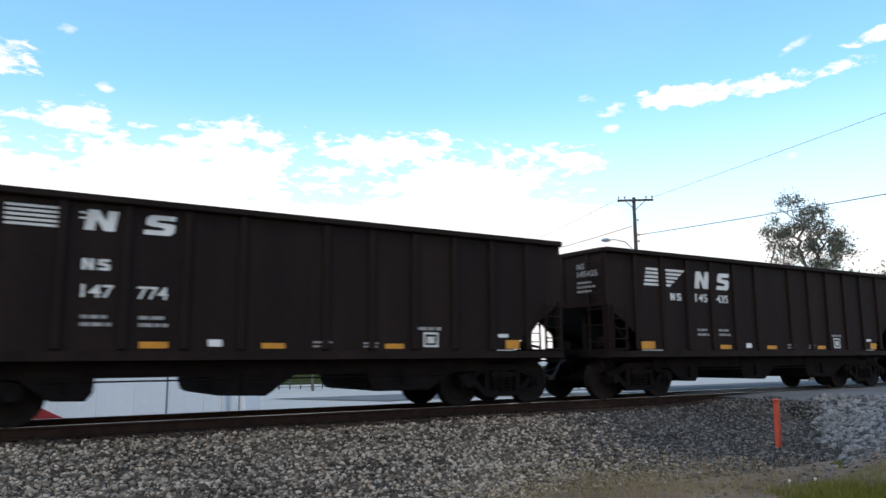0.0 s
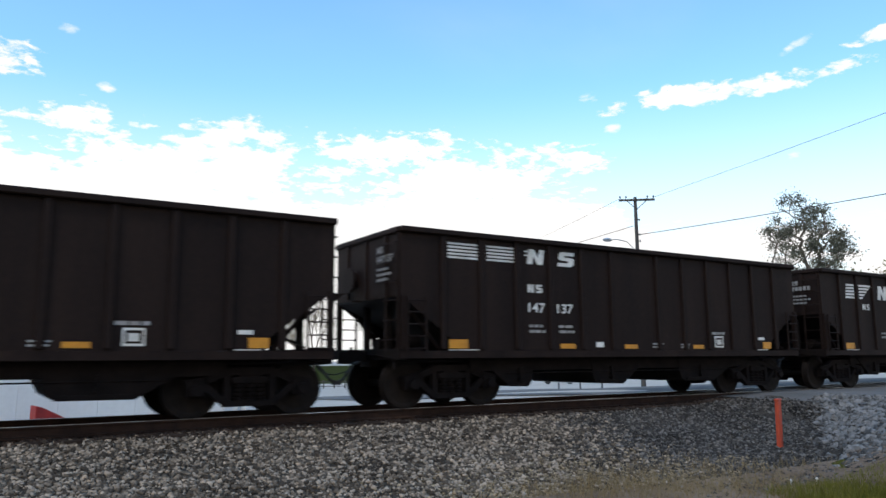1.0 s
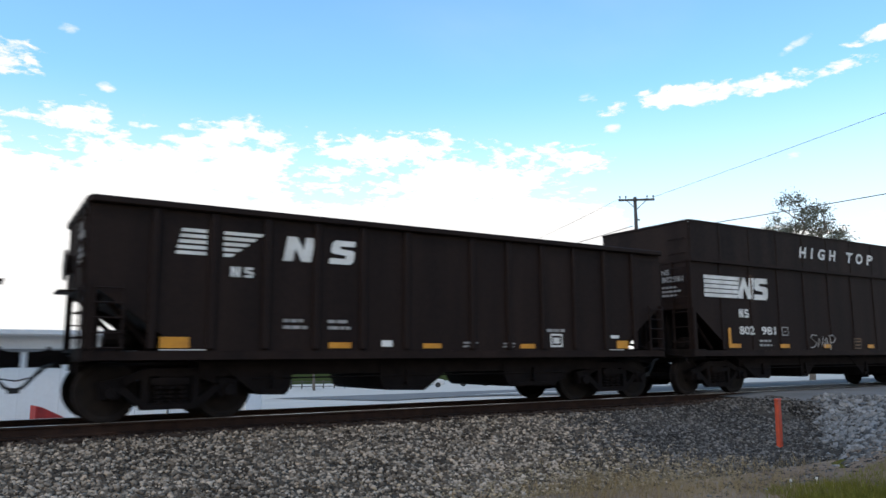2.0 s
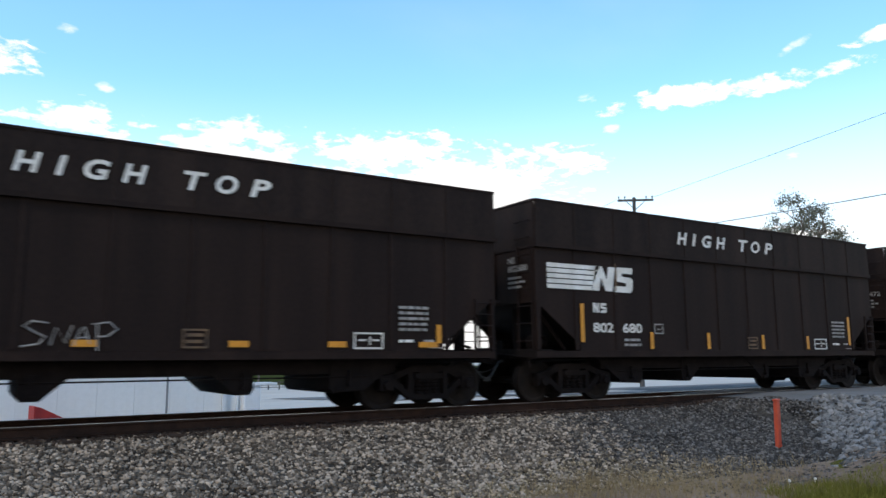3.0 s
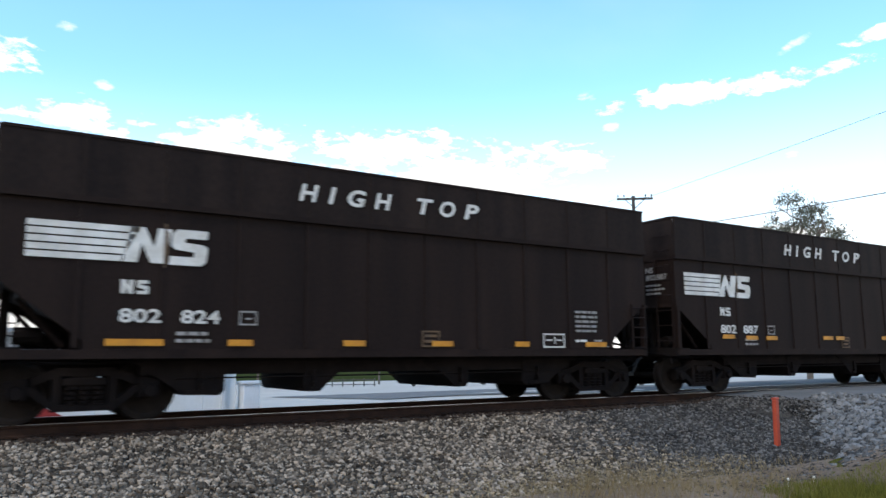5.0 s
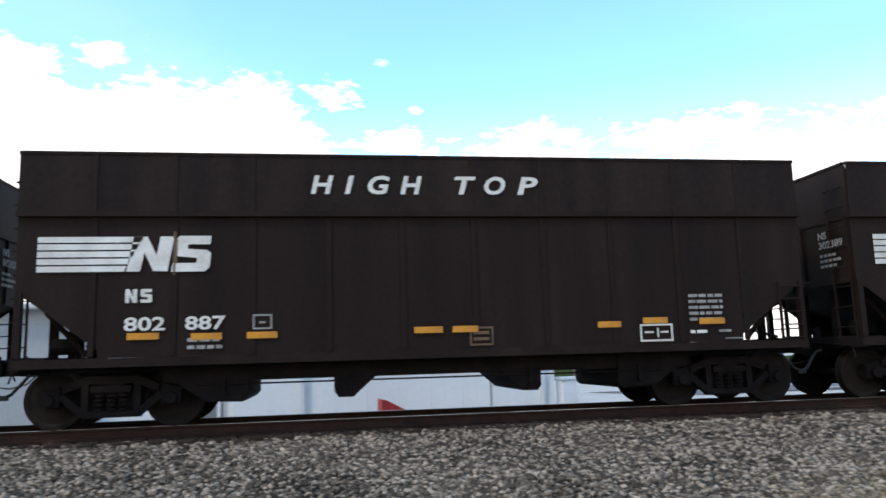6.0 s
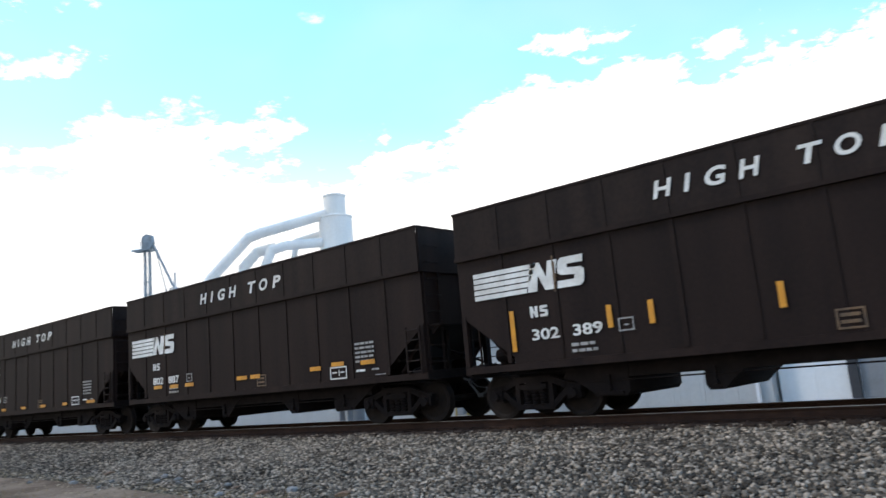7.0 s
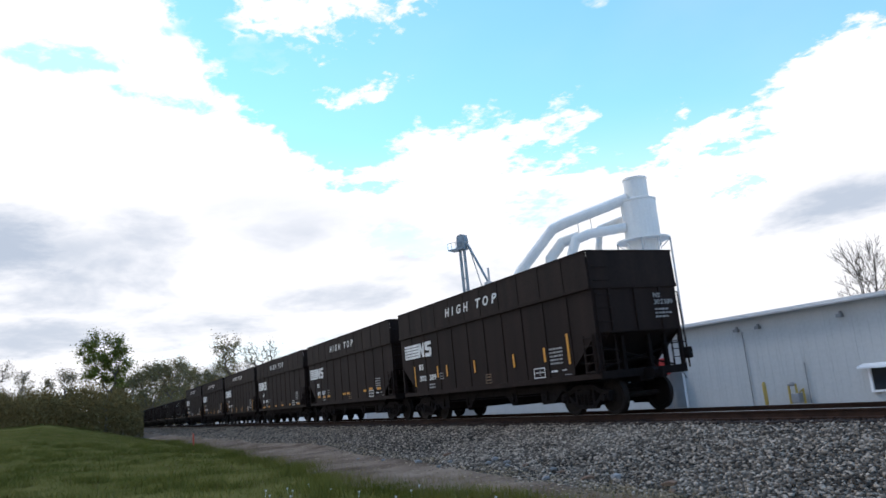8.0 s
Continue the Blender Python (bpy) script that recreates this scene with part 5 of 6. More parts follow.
base = (CY.x, CY.y, -1.6)
duct("duct", ((-48.6, 13.15, 49.6), (-53.6, 11.95, 50), (-54.6, 11.6, 50), (-57.4, 8.7, 50.5), (-60, 5.0, 51)), 0.36, base, "long white sloping duct")
duct("duct", ((-49.0, 11.0, 49.5), (-51.8, 10.9, 49.5), (-52.9, 10.6, 49.5), (-53.4, 9.4, 49.5), (-53.6, 5.0, 49.5)), 0.32, base, "white bent duct")
duct("duct", ((-49.0, 11.7, 51), (-51.0, 11.2, 51), (-51.4, 9.0, 51), (-51.6, 5.0, 51)), 0.22, base, "narrow white duct")
duct("duct", ((-52.6, 10.8, 50.5), (-54.0, 10.5, 50.5), (-55.0, 9.4, 50.5), (-55.6, 5.0, 50.5)), 0.36, base, "white bent duct")
for a, e0, e1 in ((-51.6, 11.2, 12.4), (-52.6, 10.8, 12.1)):
    p, q = spot(a, e0, 50) - Vector(base), spot(a, e1, 50) - Vector(base)
    part("hanger", lambda bm: tube(bm, p, q, 0.03, n=5), M_CYCLONE, cyc)

# grain leg tower
TW = spot(-61.8, 0, 85)
tower = thing("elevator_tower", "slender grey steel grain elevator leg with a head platform", "elevator tower", at=pose(TW.x, TW.y, -2.2, 0, 0, 30))
th = EYE + 85 * math.tan(radians(12.0)) + 2.2
for x in (-0.28, 0.28):
    part("leg_casing", lambda bm: box(bm, x - 0.12, x + 0.12, -0.14, 0.14, 0, th - 1.6), M_TOWER, tower)
for k in range(12):
    part("tie_bar", lambda bm: box(bm, -0.30, 0.30, -0.08, 0.08, 0, 0.12), M_TOWER, tower, key="tiebar", at=pose(0, 0, 1.0 + 1.35 * k))
part("head", lambda bm: prism(bm, ((-0.5, th - 1.6), (0.55, th - 1.6), (0.75, th - 0.9), (0.6, th - 0.15), (0.1, th), (-0.4, th - 0.2), (-0.5, th - 0.9)), -0.35, 0.35), M_TOWER, tower)
part("platform", lambda bm: box(bm, -1.5, 0.6, -0.7, 0.7, th - 1.80, th - 1.65), M_TOWER, tower)
part("railing", lambda bm: ([tube(bm, (x, -0.68, th - 1.65), (x, -0.68, th - 0.9), 0.03, n=4) for x in (-1.5, -1.0, -0.4, 0.2, 0.6)], tube(bm, (-1.5, -0.68, th - 0.9), (0.6, -0.68, th - 0.9), 0.03, n=4)), M_TOWER, tower)
part("spout", lambda bm: tube(bm, (0.8, 0, th - 1.3), (4.2, 0, th - 8.6), 0.14, n=8), M_TOWER, tower)
part("spout", lambda bm: tube(bm, (0.8, 0.2, th - 1.5), (2.3, 0.2, th - 7.4), 0.06, n=6), M_TOWER, tower)
bin2 = thing("grain_bin", "galvanised grain bin with a conical roof", "grain bin", at=pose(TW.x + 3.6, TW.y + 1, -2.2))
part("drum", lambda bm: lathe(bm, ((3.2, 0), (3.2, 12.2)), 28), M_GALV, bin2)
part("cone_roof", lambda bm: lathe(bm, ((3.35, 12.1), (0.5, 14.3), (0.5, 14.8), (0.1, 14.9)), 28), M_GALV, bin2)
part("vent_pipe", lambda bm: tube(bm, (0.2, 0, 14.4), (0.2, 0, 16.4), 0.12, n=8), M_GALV, bin2)

# utility pole, street lamp and wires over the road
PT = spot(47.2, 11.9, 58)
pz = ground_z(PT.x, PT.y)
pole = thing("utility_pole", "weathered wooden utility pole with a crossarm and insulators", "utility pole", at=pose(PT.x, PT.y, pz))
ph = PT.z - pz
part("shaft", lambda bm: tube(bm, (0, 0, 0), (0, 0, ph), 0.19, 0.13, 10), M_POLE, pole)
arm = part("crossarm", lambda bm: box(bm, -1.35, 1.35, -0.10, 0.02, -0.08, 0.08), M_POLE, pole, at=pose(0, -0.15, ph - 0.25, 0, 1.5, -45))
for x in (-1.25, -0.8, 0.8, 1.25):
    part("insulator", lambda bm: lathe(bm, ((0.02, 0), (0.03, 0.1), (0.07, 0.12), (0.07, 0.2), (0.04, 0.25)), 8), M_GREY, arm, at=pose(x, -0.04, 0.08))
for s in (-1, 1):
    part("arm_brace", lambda bm: tube(bm, (s * 0.7, -0.06, -0.08), (0, 0.0, -0.75), 0.03, n=5), M_POLE, arm)
for z in (ph - 1.75, ph - 2.9, ph - 3.4):
    part("spool_insulator", lambda bm: (tube(bm, (0.1, 0, z), (0.42, 0, z), 0.035, n=6), tube(bm, (0.36, 0, z - 0.08), (0.36, 0, z + 0.08), 0.06, n=8)), M_GREY, pole)
lp = spot(45.0, 8.8, 57) - Vector((PT.x, PT.y, pz))
lamp = part("lamp_arm", lambda bm: pipe(bm, ((0, 0, lp.z - 0.9), (lp.x * 0.35, lp.y * 0.35, lp.z - 0.1), (lp.x * 0.7, lp.y * 0.7, lp.z + 0.06), (lp.x, lp.y, lp.z)), 0.04, 6), M_GALV, pole, "grey street lamp arm")
part("lamp_head", lambda bm: (bmesh.ops.create_uvsphere(bm, u_segments=12, v_segments=8, radius=0.28, matrix=Matrix.Translation(lp) @ Matrix.Diagonal((1.5, 1, 0.55, 1)))), M_GALV, lamp)


def wire(p, q, sag, r=0.022):
    p, q = Vector(p), Vector(q)
    pts = [p.lerp(q, i / 24) - Vector((0, 0, sag * 4 * (i / 24) * (1 - i / 24))) for i in range(25)]
    t = thing("overhead_wire", "thin black overhead wire strung from the pole", "wire", "overhead wires")
    part("strand", lambda bm: pipe(bm, pts, r, 5), M_WIRE, t)


p2 = spot(6.4, 6.7, 72)
z2 = ground_z(p2.x, p2.y)
pole2 = thing("utility_pole", "distant wooden utility pole with two short crossarms", "utility pole", at=pose(p2.x, p2.y, z2))
part("shaft", lambda bm: tube(bm, (0, 0, 0), (0, 0, p2.z - z2), 0.19, 0.13, 10), M_POLE, pole2)
for dz, hw in ((-0.35, 1.0), (-2.4, 0.8)):
    part("crossarm", lambda bm: box(bm, -hw, hw, -0.1, 0.04, -0.07, 0.07), M_POLE, pole2, at=pose(0, -0.16, p2.z - z2 + dz, 0, 0, 12))
def strung(start, through_point, k, sag, r):
    wire(start, start + (through_point - start) * k, sag, r)


strung(PT + Vector((0.36, 0, -2.9)), spot(63.8, 10.8, 48.2), 1.7, 0.15, 0.028)
strung(PT + Vector((-0.36, 0, -2.3)), spot(42.2, 8.6, 67), 2.4, 0.1, 0.024)
strung(PT + Vector((0.9, -0.9, -0.1)), spot(64.0, 16.0, 42.6), 1.7, 0.1, 0.014)
strung(PT + Vector((-0.9, 0.9, -0.1)), spot(42.2, 10.2, 68), 2.4, 0.1, 0.012)


# parked cars, bench, boards and fence far behind the track
def parked_car(az, r, turn, paint, label):
    p = spot(az, 0, r)
    c = thing("parked_car", label, "car", "parked cars", at=pose(p.x, p.y, ground_z(p.x, p.y) + 0.02, 0, 0, turn))
    prof = ((-2.3, 0.35), (2.3, 0.35), (2.35, 0.75), (2.2, 0.98), (1.2, 1.08), (0.55, 1.6), (-1.6, 1.66), (-2.2, 1.1), (-2.35, 0.8))
    part("body", lambda bm: prism(bm, prof, -0.88, 0.88), paint, c, bevel=0.06)
    for s in (-1, 1):
        part("side_window", lambda bm: prism(bm, ((-1.95, 1.1), (0.95, 1.1), (0.5, 1.52), (-1.55, 1.56)), s * 0.885, s * 0.895), M_GLASS, c)
        for x in (-1.45, 1.45):
            part("wheel", lambda bm: tube(bm, (x, s * 0.72, 0.34), (x, s * 0.92, 0.34), 0.34, n=16), M_RUBBER, c)


parked_car(31.0, 98, -30, M_CARPAINT, "silver sport utility car parked on the far lot")
parked_car(34.6, 100, -30, M_GREY, "dark grey car parked on the far lot")
parked_car(41.0, 100, -35, M_CARPAINT, "pale car parked beyond the bench")

bp = spot(42.6, 0, 34)
bench = thing("low_bench", "low grey slatted bench standing on the lot", "bench", at=pose(bp.x, bp.y, ground_z(bp.x, bp.y), 0, 0, -42))
for i in range(3):
    part("slat", lambda bm: box(bm, -1.05, 1.05, -0.08, 0.08, 0.36, 0.41), M_GALV, bench, key="bslat", at=pose(0, (i - 1) * 0.19, 0))
for x in (-0.95, 0.0, 0.95):
    part("leg", lambda bm: box(bm, -0.04, 0.04, -0.26, 0.26, 0.0, 0.36), M_GREY, bench, key="bleg", at=pose(x, 0, 0))

fp = spot(22.8, 0, 108)
fence = thing("rail_fence", "pale wooden rail fence at the edge of a far field", "fence", at=pose(fp.x, fp.y, ground_z(fp.x, fp.y), 0, 0, -24))
for i in range(12):
    part("post", lambda bm: box(bm, -0.08, 0.08, -0.08, 0.08, 0, 1.35), M_POLE, fence, key="fpost", at=pose(-8.25 + i * 1.5, 0, 0))
for z in (0.5, 1.15):
    part("rail", lambda bm: box(bm, -8.4, 8.4, -0.03, 0.03, -0.05, 0.05), M_POLE, fence, key="frail", at=pose(0, -0.09, z))
sheet("field", spaced(-60, 44, 4), [104, 112, 120, 135, 150, 180, 300, 700], lambda x, y: ground_z(x, y) + 0.06, M_FIELD, "green field beyond the far lot", "field")
sheet("field", [44.5, 60, 80, 120, 200, 400], spaced(112, 180, 8) + [300, 700], lambda x, y: ground_z(x, y) + 0.06, M_FIELD, "green field behind the parked cars", "field")


# ---------------------------------------------------------------- trees and grass
def limb_tree(name, label, at, height, spread, seed, leaf_material, leaves, leaf_size, trunk=0.16, levels=4, low=0.3, droop=0.0):
    """Tapered trunk, forking limbs, and leaves in loose clumps about the twig ends."""
    rng = random.Random(seed)
    t = thing(name, label, "tree", at=at)
    bars, tips = [], []

    def grow(p, d, length, r, level):
        q = p + d * length
        bars.append((p, q, r, r * 0.62))
        if level <= 2:
            tips.append(q)
            tips.append(p.lerp(q, 0.5))
        if level == 0:
            return
        n = rng.choice((2, 3, 3)) if level > 1 else 3
        for i in range(n):
            a = Vector((rng.gauss(0, 1), rng.gauss(0, 1), rng.gauss(0, 0.5) + 0.25 - droop)).normalized()
            nd = (d * 0.9 + a * spread).normalized()
            s = p.lerp(q, rng.uniform(0.55, 1.0))
            grow(s, nd, length * rng.uniform(0.58, 0.82), r * 0.55, level - 1)
        if level > 1:
            grow(q, (d + Vector((rng.gauss(0, 0.15), rng.gauss(0, 0.15), 0.1))).normalized(), length * 0.7, r * 0.62, level - 1)
    grow(Vector((0, 0, 0)), Vector((rng.gauss(0, 0.04), rng.gauss(0, 0.04), 1)).normalized(), height * low, trunk, levels)
    top = max(q.z for _, q, _, _ in bars)
    k = height / top
    bars = [(p * k, q * k, r, r2) for p, q, r, r2 in bars]
    tips = [q * k for q in tips]

    def wood(bm):
        for p, q, r, r2 in bars:
            tube(bm, p, q, max(r, 0.012), max(r2, 0.008), 5)
    part("trunk", wood, M_BARK, t, "branching grey-brown trunk and limbs")
    if leaves:
        g = np.random.default_rng(seed)
        c = np.array([tuple(q) for q in tips])
        c = c[(len(c) * g.random(leaves) ** 1.3).astype(int)] + g.normal(size=(leaves, 3)) * leaf_size * (1.2 + 2.2 * g.random((leaves, 1)))
        a, b = g.normal(size=(leaves, 3)), g.normal(size=(leaves, 3))
        a /= np.linalg.norm(a, axis=1)[:, None]
        b /= np.linalg.norm(b, axis=1)[:, None]
        s = leaf_size * g.uniform(0.5, 1.1, (leaves, 1))
        v = np.stack([c - a * s, c + b * s * 0.6, c + a * s, c - b * s * 0.6], 1).reshape(-1, 3)
        soup("crown", v, np.arange(leaves * 4).reshape(-1, 4), leaf_material, "loose crown of small spring leaves", "", "stuff", t)
    return t


def crown_tree(name, label, at, height, lobes, seed, leaf_material, leaves, leaf_size, trunk=0.2, points=150, fork=0.25, clump=1.0):
    """Limbs that grow towards points spread through the lobes of a crown (x, z, half width, half height), with leaves in clumps about the twig ends."""
    rng = random.Random(seed)
    t = thing(name, label, "tree", at=at)
    goals = []
    while len(goals) < points:
        x, z, rx, rz = rng.choice(lobes)
        p = Vector((rng.gauss(0, 1), rng.gauss(0, 1), rng.gauss(0, 1))).normalized() * rng.random() ** 0.4
        goals.append(Vector((x + p.x * rx, p.y * rx * 0.9, z + p.z * rz)))
    nodes = [Vector((0.1 * math.sin(i * 1.3), 0.1 * math.cos(i * 1.7), height * fork * i / 4)) for i in range(5)]
    up = [-1, 0, 1, 2, 3]
    way = [p.z for p in nodes]
    goals.sort(key=lambda p: (p - nodes[-1]).length)
    for p in goals:
        k = min(range(2, len(nodes)), key=lambda i: (p - nodes[i]).length + 0.30 * way[i] + (3.0 if nodes[i].z > p.z else 0.0))
        a = nodes[k]
        n = max(1, round((p - a).length / 0.9))
        for i in range(1, n + 1):
            f = i / n
            wob = Vector((rng.gauss(0, 0.07), rng.gauss(0, 0.07), rng.gauss(0, 0.05) - 0.2 * f * (1 - f)))
            nodes.append(a.lerp(p, f) + wob)
            up.append(k)
            way.append(way[k] + (nodes[-1] - nodes[k]).length)
            k = len(nodes) - 1
    load = [0] * len(nodes)
    kids = [0] * len(nodes)
    for i in range(len(nodes) - 1, 0, -1):
        load[i] += 1 if not kids[i] else 0
        load[up[i]] += load[i]
        kids[up[i]] += 1
    thick = [max(0.014, trunk * (v / load[0]) ** 0.5) for v in load]
    ends = [nodes[i] for i in range(len(nodes)) if not kids[i]]

    def wood(bm):
        for i in range(1, len(nodes)):
            tube(bm, nodes[up[i]], nodes[i], thick[up[i]] if thick[up[i]] < 2 * thick[i] else 1.3 * thick[i], thick[i], 5)
        for p in ends:
            for _ in range(4):
                d = Vector((rng.gauss(0, 0.5), rng.gauss(0, 0.5), rng.gauss(0.35, 0.35)))
                tube(bm, p, p + d * 0.9, 0.014, 0.006, 3)
    part("trunk", wood, M_BARK, t, "branching grey-brown trunk and limbs")
    if leaves:
        g = np.random.default_rng(seed)
        c = np.array([tuple(q) for q in ends])
        c = c[(len(c) * g.random(leaves) ** 1.25).astype(int)] + g.normal(size=(leaves, 3)) * clump * (0.25 + 0.35 * g.random((leaves, 1)))
        a, b = g.normal(size=(leaves, 3)), g.normal(size=(leaves, 3))
        a /= np.linalg.norm(a, axis=1)[:, None]
        b /= np.linalg.norm(b, axis=1)[:, None]
        s = leaf_size * g.uniform(0.5, 1.1, (leaves, 1))
        v = np.stack([c - a * s, c + b * s * 0.6, c + a * s, c - b * s * 0.6], 1).reshape(-1, 3)
        soup("crown", v, np.arange(leaves * 4).reshape(-1, 4), leaf_material, "loose crown of small spring leaves", "", "stuff", t)
    return t


def planted(az, r, sink=0.1, turn=0):
    p = spot(az, 0, r)
    return pose(p.x, p.y, ground_z(p.x, p.y) - sink, 0, 0, turn)


def tree_height(az, el, r):
    p = spot(az, el, r)
    return p.z - ground_z(p.x, p.y) + 0.1


H1 = tree_height(58.4, 11.2, 78)
crown_tree("broadleaf_tree", "tall broadleaf tree with sparse spring leaves by the road", planted(58.5, 78, 0.1, -58.5), H1,
           ((-0.6, H1 - 2.2, 1.6, 2.2), (1.0, H1 - 2.7, 1.7, 1.7), (-1.7, H1 - 4.5, 1.6, 2.0), (0.2, H1 - 4.8, 2.0, 2.2), (2.0, H1 - 4.6, 1.5, 1.8), (3.2, H1 - 5.4, 1.0, 1.4), (-1.9, H1 - 7.2, 1.5, 1.6), (1.2, H1 - 7.0, 2.0, 1.5)),
           11, M_GREYBUD, 15000, 0.125, 0.30, 190, 0.36, 0.85)
limb_tree("broadleaf_tree", "small tree with sparse spring leaves behind the cars", planted(63.0, 84), tree_height(63, 6.0, 84), 0.6, 12, M_BUD, 2200, 0.22, 0.2, 4, 0.26)
limb_tree("bare_tree", "bare grey tree behind the metal warehouse", planted(-33.6, 62), tree_height(-33.6, 7.7, 62), 0.55, 26, M_BUD, 300, 0.05, 0.12, 5, 0.20)
limb_tree("bare_tree", "bare tree behind the low white shed", planted(-3.2, 66), tree_height(-3.2, 4.4, 66), 0.8, 22, M_BUD, 2600, 0.16, 0.2, 5, 0.22)
for az, r, el, seed in ((14.0, 96, 4.6, 51), (18.5, 104, 5.6, 52), (22.5, 98, 4.8, 53), (27.5, 120, 4.6, 54)):
    limb_tree("bare_tree", "bare tree with fine grey twigs beyond the far lot", planted(az, r), tree_height(az, el, r), 0.55, seed, M_BUD, 1200, 0.13, 0.2, 5, 0.18)
H3 = tree_height(-88.4, 6.5, 98)
crown_tree("young_tree", "small tree in fresh green leaf beside the grass", planted(-88.4, 98, 0.1, 88.4), H3,
           ((-0.6, H3 - 1.6, 1.7, 1.5), (1.1, H3 - 1.9, 1.4, 1.7), (-1.9, H3 - 3.0, 1.2, 1.3), (0.2, H3 - 3.4, 1.8, 1.5), (1.8, H3 - 3.8, 1.1, 1.9), (-1.2, H3 - 5.2, 1.5, 1.3), (0.9, H3 - 5.6, 1.6, 1.4)),
           31, M_LEAF, 9500, 0.15, 0.20, 120, 0.3, 0.85)
limb_tree("young_tree", "thin tree with grey catkins in the hedge", planted(-91.0, 104), tree_height(-91.0, 4.3, 104), 0.45, 32, M_BUD, 1500, 0.13, 0.1, 4, 0.25)
limb_tree("bare_tree", "bare tree in the far hedge", planted(-93.6, 130), tree_height(-93.6, 4.2, 130), 0.5, 33, M_BUD, 900, 0.14, 0.12, 4, 0.25)
H4, H5, H6 = tree_height(-80.3, 5.8, 190), tree_height(-77.8, 5.2, 180), tree_height(-84.2, 4.2, 200)
first = crown_tree("far_tree", "tree with thin spring leaves in the far wood", planted(-80.3, 190, 0.1, 80), H4, ((-1.0, H4 - 3.4, 2.2, 3.2), (1.8, H4 - 3.8, 2.0, 3.0), (0.2, H4 - 8.0, 3.0, 3.0)), 41, M_BUD, 2600, 0.26, 0.34, 110, 0.3, 1.6)
second = crown_tree("far_tree", "bare spreading tree in the far wood", planted(-77.8, 180, 0.1, 77), H5, ((-2.2, H5 - 3.0, 2.2, 2.6), (2.2, H5 - 2.8, 2.4, 2.6), (0.0, H5 - 5.0, 3.0, 2.4)), 42, M_BUD, 700, 0.20, 0.34, 130, 0.3, 1.6)
third = crown_tree("far_tree", "green-brown tree in the far wood", planted(-84.2, 200, 0.1, 84), H6, ((-1.8, H6 - 3.0, 2.6, 2.8), (1.8, H6 - 3.4, 2.6, 3.0), (0.0, H6 - 6.5, 4.0, 3.0), (0.0, H6 - 9.5, 4.0, 2.6)), 43, M_BUD, 5000, 0.28, 0.32, 110, 0.25, 1.8)
rng = random.Random(9)
for az, r, src in ((-82.6, 230, third), (-81.3, 240, third), (-79.2, 235, second), (-85.4, 210, third), (-83.4, 250, first), (-76.8, 260, third), (-78.6, 300, third), (-75.5, 300, second), (-86.2, 240, third),
                   (-80.6, 280, third), (-82.0, 300, third), (-84.8, 280, second), (-94.8, 250, second), (-96.5, 240, second), (-87.0, 260, third)):
    copy_thing(src, planted(az, r, 0.1, rng.uniform(0, 360)))


def clumps(name, n, where, size, material, label, category, seed, flat=1.0):
    """Loose leaf and twig scraps about many points, as one mesh."""
    g = np.random.default_rng(seed)
    c = where(g, n)
    n = len(c)
    a, b = g.normal(size=(n, 3)), g.normal(size=(n, 3))
    a[:, 2] *= flat
    a /= np.linalg.norm(a, axis=1)[:, None]
    b /= np.linalg.norm(b, axis=1)[:, None]
    s = g.uniform(size[0], size[1], (n, 1))
    v = np.stack([c - a * s, c + b * s * 0.35, c + a * s, c - b * s * 0.35], 1).reshape(-1, 3)
    return soup(name, v, np.arange(n * 4).reshape(-1, 4), material, label, category)


def hedge_spots(g, n):
    az = g.uniform(-99, -86.0, n)
    r = g.uniform(88, 118, n)
    x, y = r * np.sin(np.radians(az)), r * np.cos(np.radians(az))
    top = 3.2 + 0.6 * np.sin(az * 0.9) + 0.4 * np.sin(az * 2.3 + 1) + 1.4 * np.exp(-((az + 88.3) / 1.6) ** 2) + 0.5 * np.clip((-az - 91) / 4, 0, 1) + g.normal(0, 0.5, n)
    z = np.array([ground_z(a, b) for a, b in zip(x, y)]) + top * g.random(n) ** 0.8
    return np.stack([x, y, z], 1)


clumps("hedge_scrub", 60000, hedge_spots, (0.05, 0.26), M_SCRUB, "tangled brown and green scrub beside the track", "scrub", 61, 1.6)


def wood_spots(g, n):
    az = g.uniform(-100, -68, n)
    r = g.uniform(230, 330, n)
    x, y = r * np.sin(np.radians(az)), r * np.cos(np.radians(az))
    top = 12 + 3.0 * np.sin(az * 1.7) + 2.0 * np.sin(az * 4.1 + 2)
    return np.stack([x, y, -4 + top * g.random(n) ** 0.7 + 2], 1)


clumps("far_wood", 70000, wood_spots, (0.25, 0.8), M_SCRUB, "far belt of brown spring woodland", "woodland", 62, 1.5)


def blades(name, n, where, height, width, material, label, seed):
    g = np.random.default_rng(seed)
    xy = where(g, n)
    n = len(xy)
    z = np.array([rough_z(x, y) for x, y in xy])
    h = g.uniform(height[0], height[1], n) * (0.6 + 0.6 * (0.5 + 0.5 * np.sin(xy[:, 0] * 1.3) * np.sin(xy[:, 1] * 1.9 + 1)))
    a = g.uniform(0, 2 * np.pi, n)
    dx, dy = np.cos(a) * width, np.sin(a) * width
    lx, ly = g.normal(0, 0.35, n) * h, g.normal(0, 0.35, n) * h
    base = np.stack([xy[:, 0], xy[:, 1], z - 0.01], 1)
    v = np.stack([base + np.stack([-dx, -dy, 0 * h], 1), base + np.stack([dx, dy, 0 * h], 1), base + np.stack([lx, ly, h], 1)], 1).reshape(-1, 3)
    return soup(name, v, np.arange(n * 3).reshape(-1, 3), material, label, "grass")


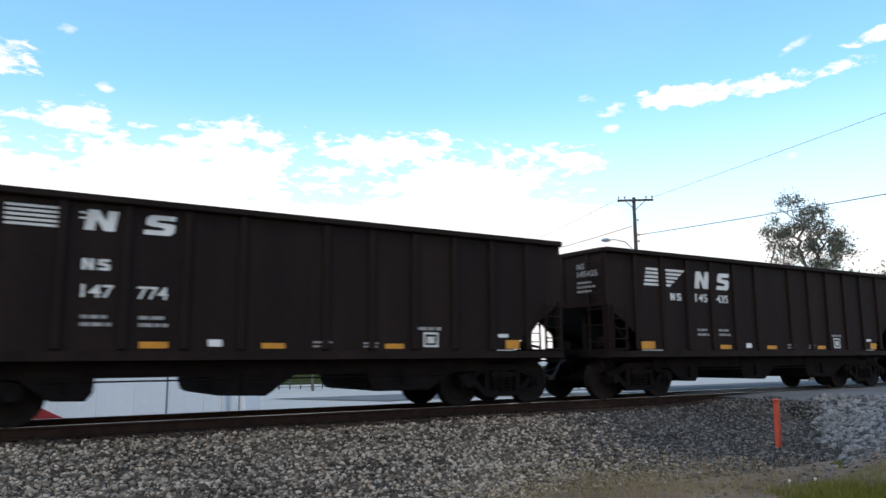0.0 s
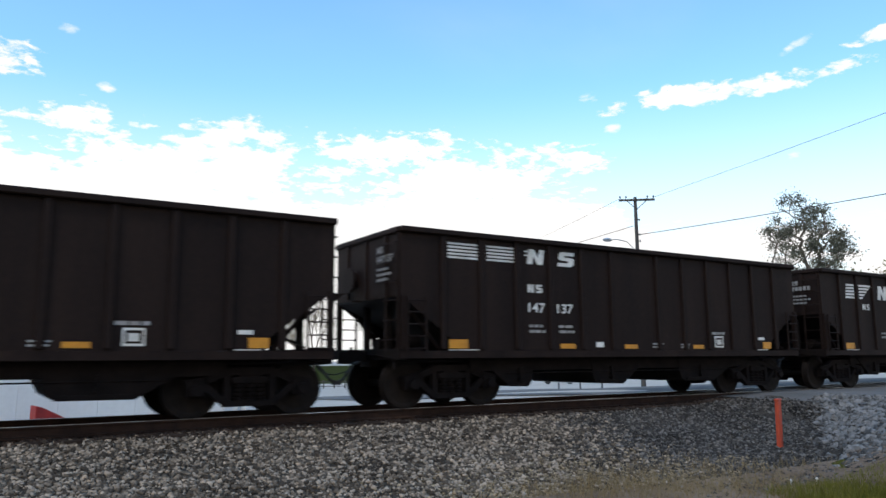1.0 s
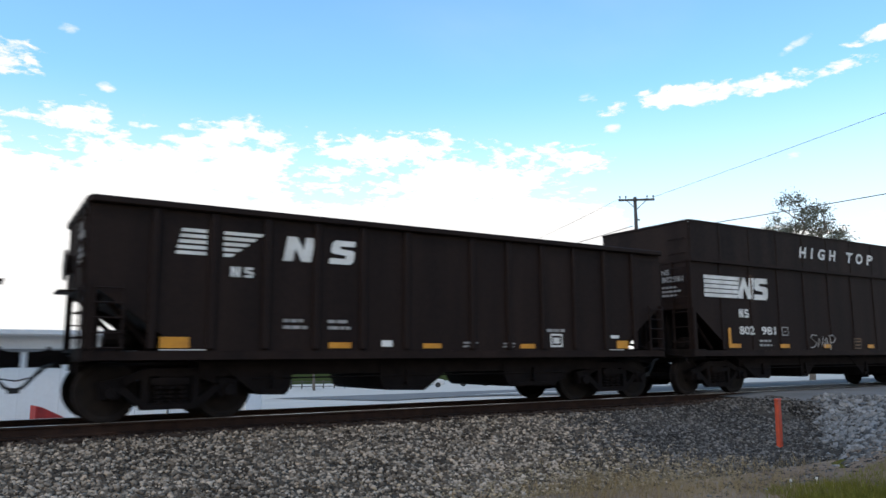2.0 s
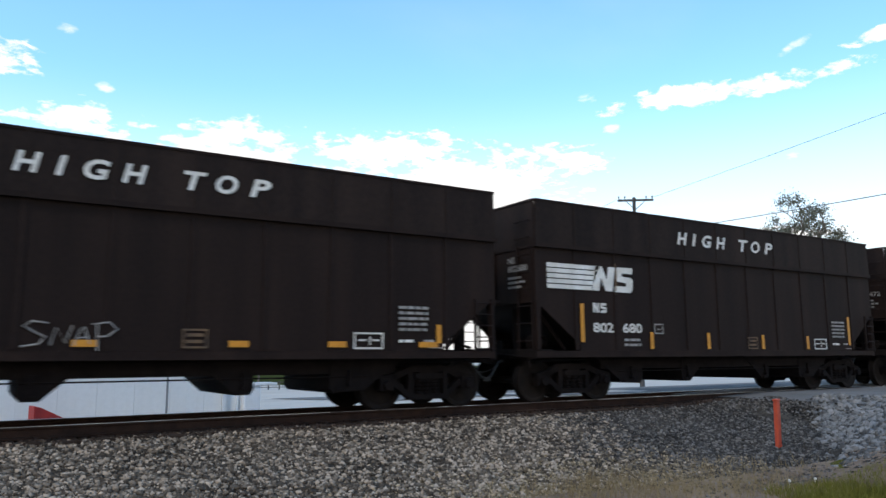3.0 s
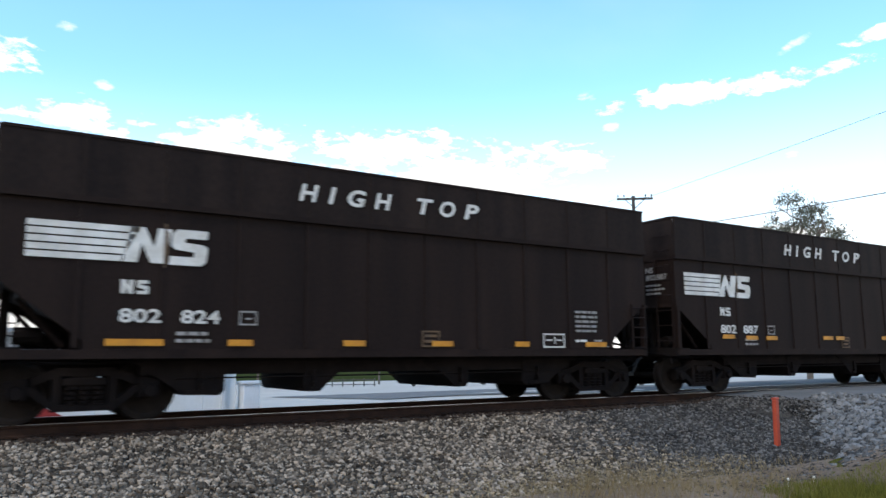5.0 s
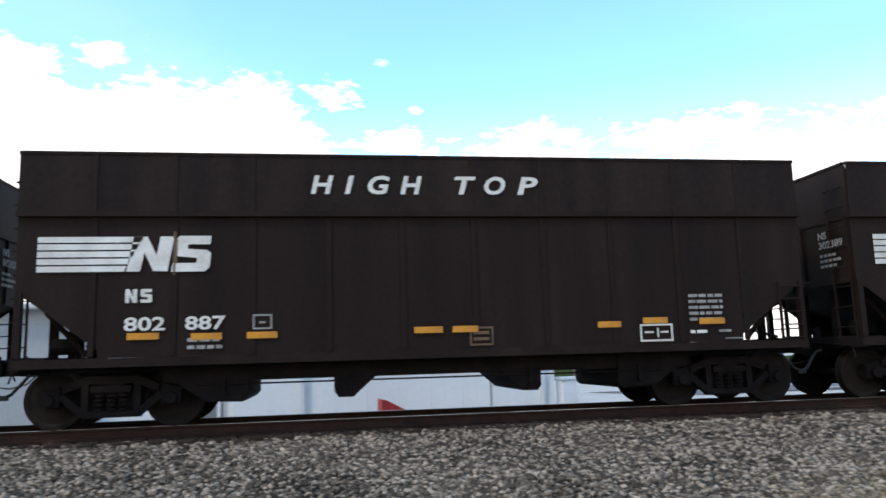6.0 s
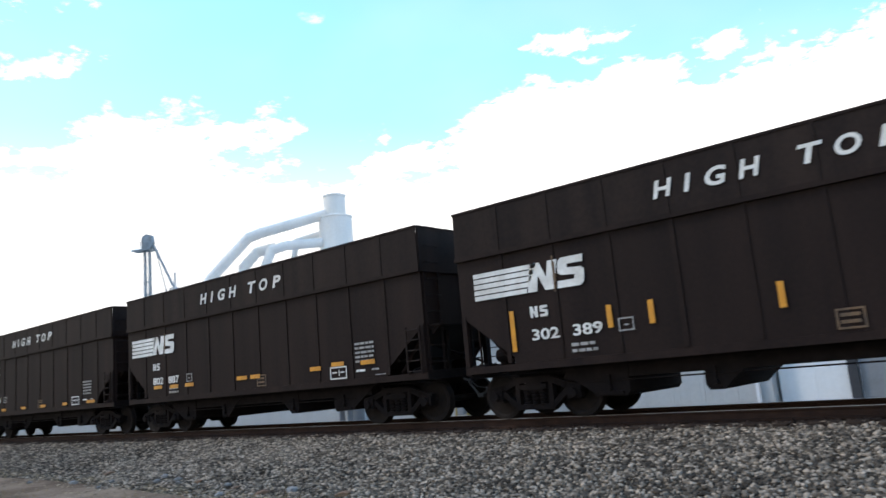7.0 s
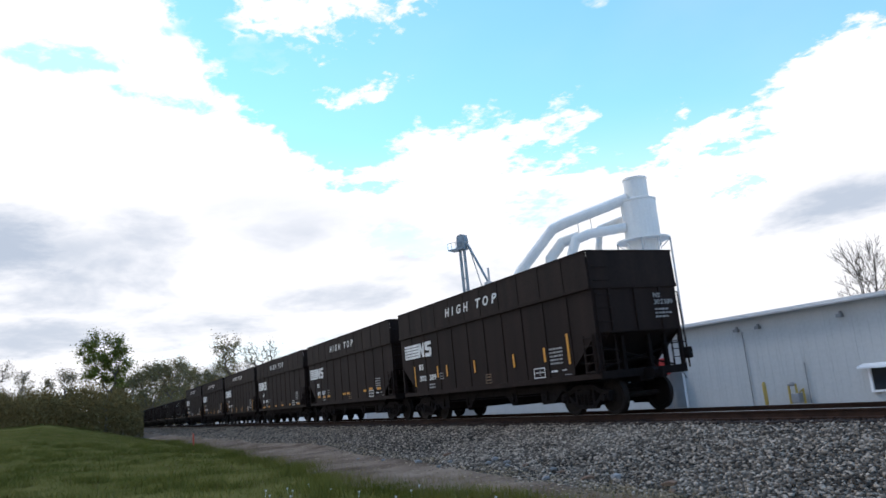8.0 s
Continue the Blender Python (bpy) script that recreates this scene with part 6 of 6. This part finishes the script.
def lawn_spots(g, n):
    x = -4 - 76 * g.random(n) ** 1.7
    y = g.uniform(-12, 7.0, n)
    keep = (np.degrees(np.arctan2(y, -x)) < 36) & (np.degrees(np.arctan2(y, -x)) > -12) & (y < np.array([lawn_edge(v) for v in x]) + g.normal(0, 0.15, n))
    return np.stack([x, y], 1)[keep]


def right_spots(g, n):
    return np.stack([g.uniform(8.2, 14.0, n), 5.95 - 1.9 * g.random(n) ** 0.8 - 0.2 * g.random(n)], 1)


def dry_spots(g, n):
    k = g.random(n) < 0.3
    x = np.where(k, g.normal(7.8, 1.2, n), -7 - 60 * g.random(n) ** 1.5)
    y = np.where(k, g.normal(6.7, 0.6, n), np.array([lawn_edge(v) for v in x]) + np.abs(g.normal(0.1, 0.7, n)))
    return np.stack([x, y], 1)


blades("lawn_grass", 120000, lawn_spots, (0.05, 0.15), 0.006, M_BLADE, "short green spring grass beside the track", 71)
def tussock_spots(g, n):
    c = np.stack([-5 - 45 * g.random(420) ** 1.5, g.uniform(-9, 5.6, 420)], 1)
    p = c[g.integers(0, 420, n)] + g.normal(0, 0.22, (n, 2))
    return p[p[:, 1] < np.array([lawn_edge(v) for v in p[:, 0]])]


blades("tussock_grass", 42000, tussock_spots, (0.12, 0.34), 0.007, M_BLADE, "taller green tussocks in the lawn", 77)


def near_spots(g, n):
    return np.stack([g.uniform(-14, 10, n), g.uniform(-12, 5.6, n)], 1)


blades("lawn_grass", 50000, near_spots, (0.05, 0.14), 0.006, M_BLADE, "short green spring grass where the camera stands", 74)
blades("verge_grass", 26000, right_spots, (0.06, 0.17), 0.005, M_BLADE, "green grass tufts by the gravel", 72)
def edge_spots(g, n):
    x = -7 - 60 * g.random(n) ** 1.7
    return np.stack([x, np.array([lawn_edge(v) for v in x]) + g.normal(-0.15, 0.28, n)], 1)


blades("verge_grass", 24000, edge_spots, (0.08, 0.26), 0.006, M_BLADE, "taller ragged grass at the edge of the verge", 76)
blades("straw_grass", 18000, lawn_spots, (0.05, 0.16), 0.006, M_DRY, "dead straw stems in the lawn", 75)
blades("dry_grass", 22000, dry_spots, (0.06, 0.22), 0.004, M_DRY, "dry straw-coloured grass in the gravel", 73)


def dandelion(bm):
    tube(bm, (0, 0, 0), (0.01, 0, 0.12), 0.004, n=4)
    bmesh.ops.create_icosphere(bm, subdivisions=1, radius=0.021, matrix=Matrix.Translation((0.01, 0, 0.13)))


g = random.Random(13)
for i in range(72):
    if i < 70:
        a, r = g.uniform(-84, -54), g.uniform(8.5, 17)
        x, y = r * math.sin(radians(a)), r * math.cos(radians(a))
        if y > lawn_edge(x) + 0.2:
            continue
    else:
        x, y = g.uniform(8.8, 9.6), g.uniform(5.7, 5.9)
    f = thing("dandelion", "dandelion seed head on a thin stalk in the grass", "dandelion", "dandelions in the grass", at=pose(x, y, ground_z(x, y) - 0.01, g.uniform(-8, 8), g.uniform(-8, 8), g.uniform(0, 360)))
    part("seed_head", dandelion, M_DANDY, f, key="dandelion")


# ---------------------------------------------------------------- movement
def motions():
    for car, x in TRAIN:
        walk(car, [(0.0, pose(x, TRACK_Y, 0)), (8.0, pose(x - 8.0 * SPEED, TRACK_Y, 0))])
    turn = -math.degrees(SPEED / FPS / 0.457)
    rows = [(i / FPS, i * turn) for i in range(8 * FPS + 1)]
    for wheelset, dx in WHEELSETS:
        walk(wheelset, [(t, pose(dx, 0, 0.457, 0, a, 0)) for t, a in rows])


motions()
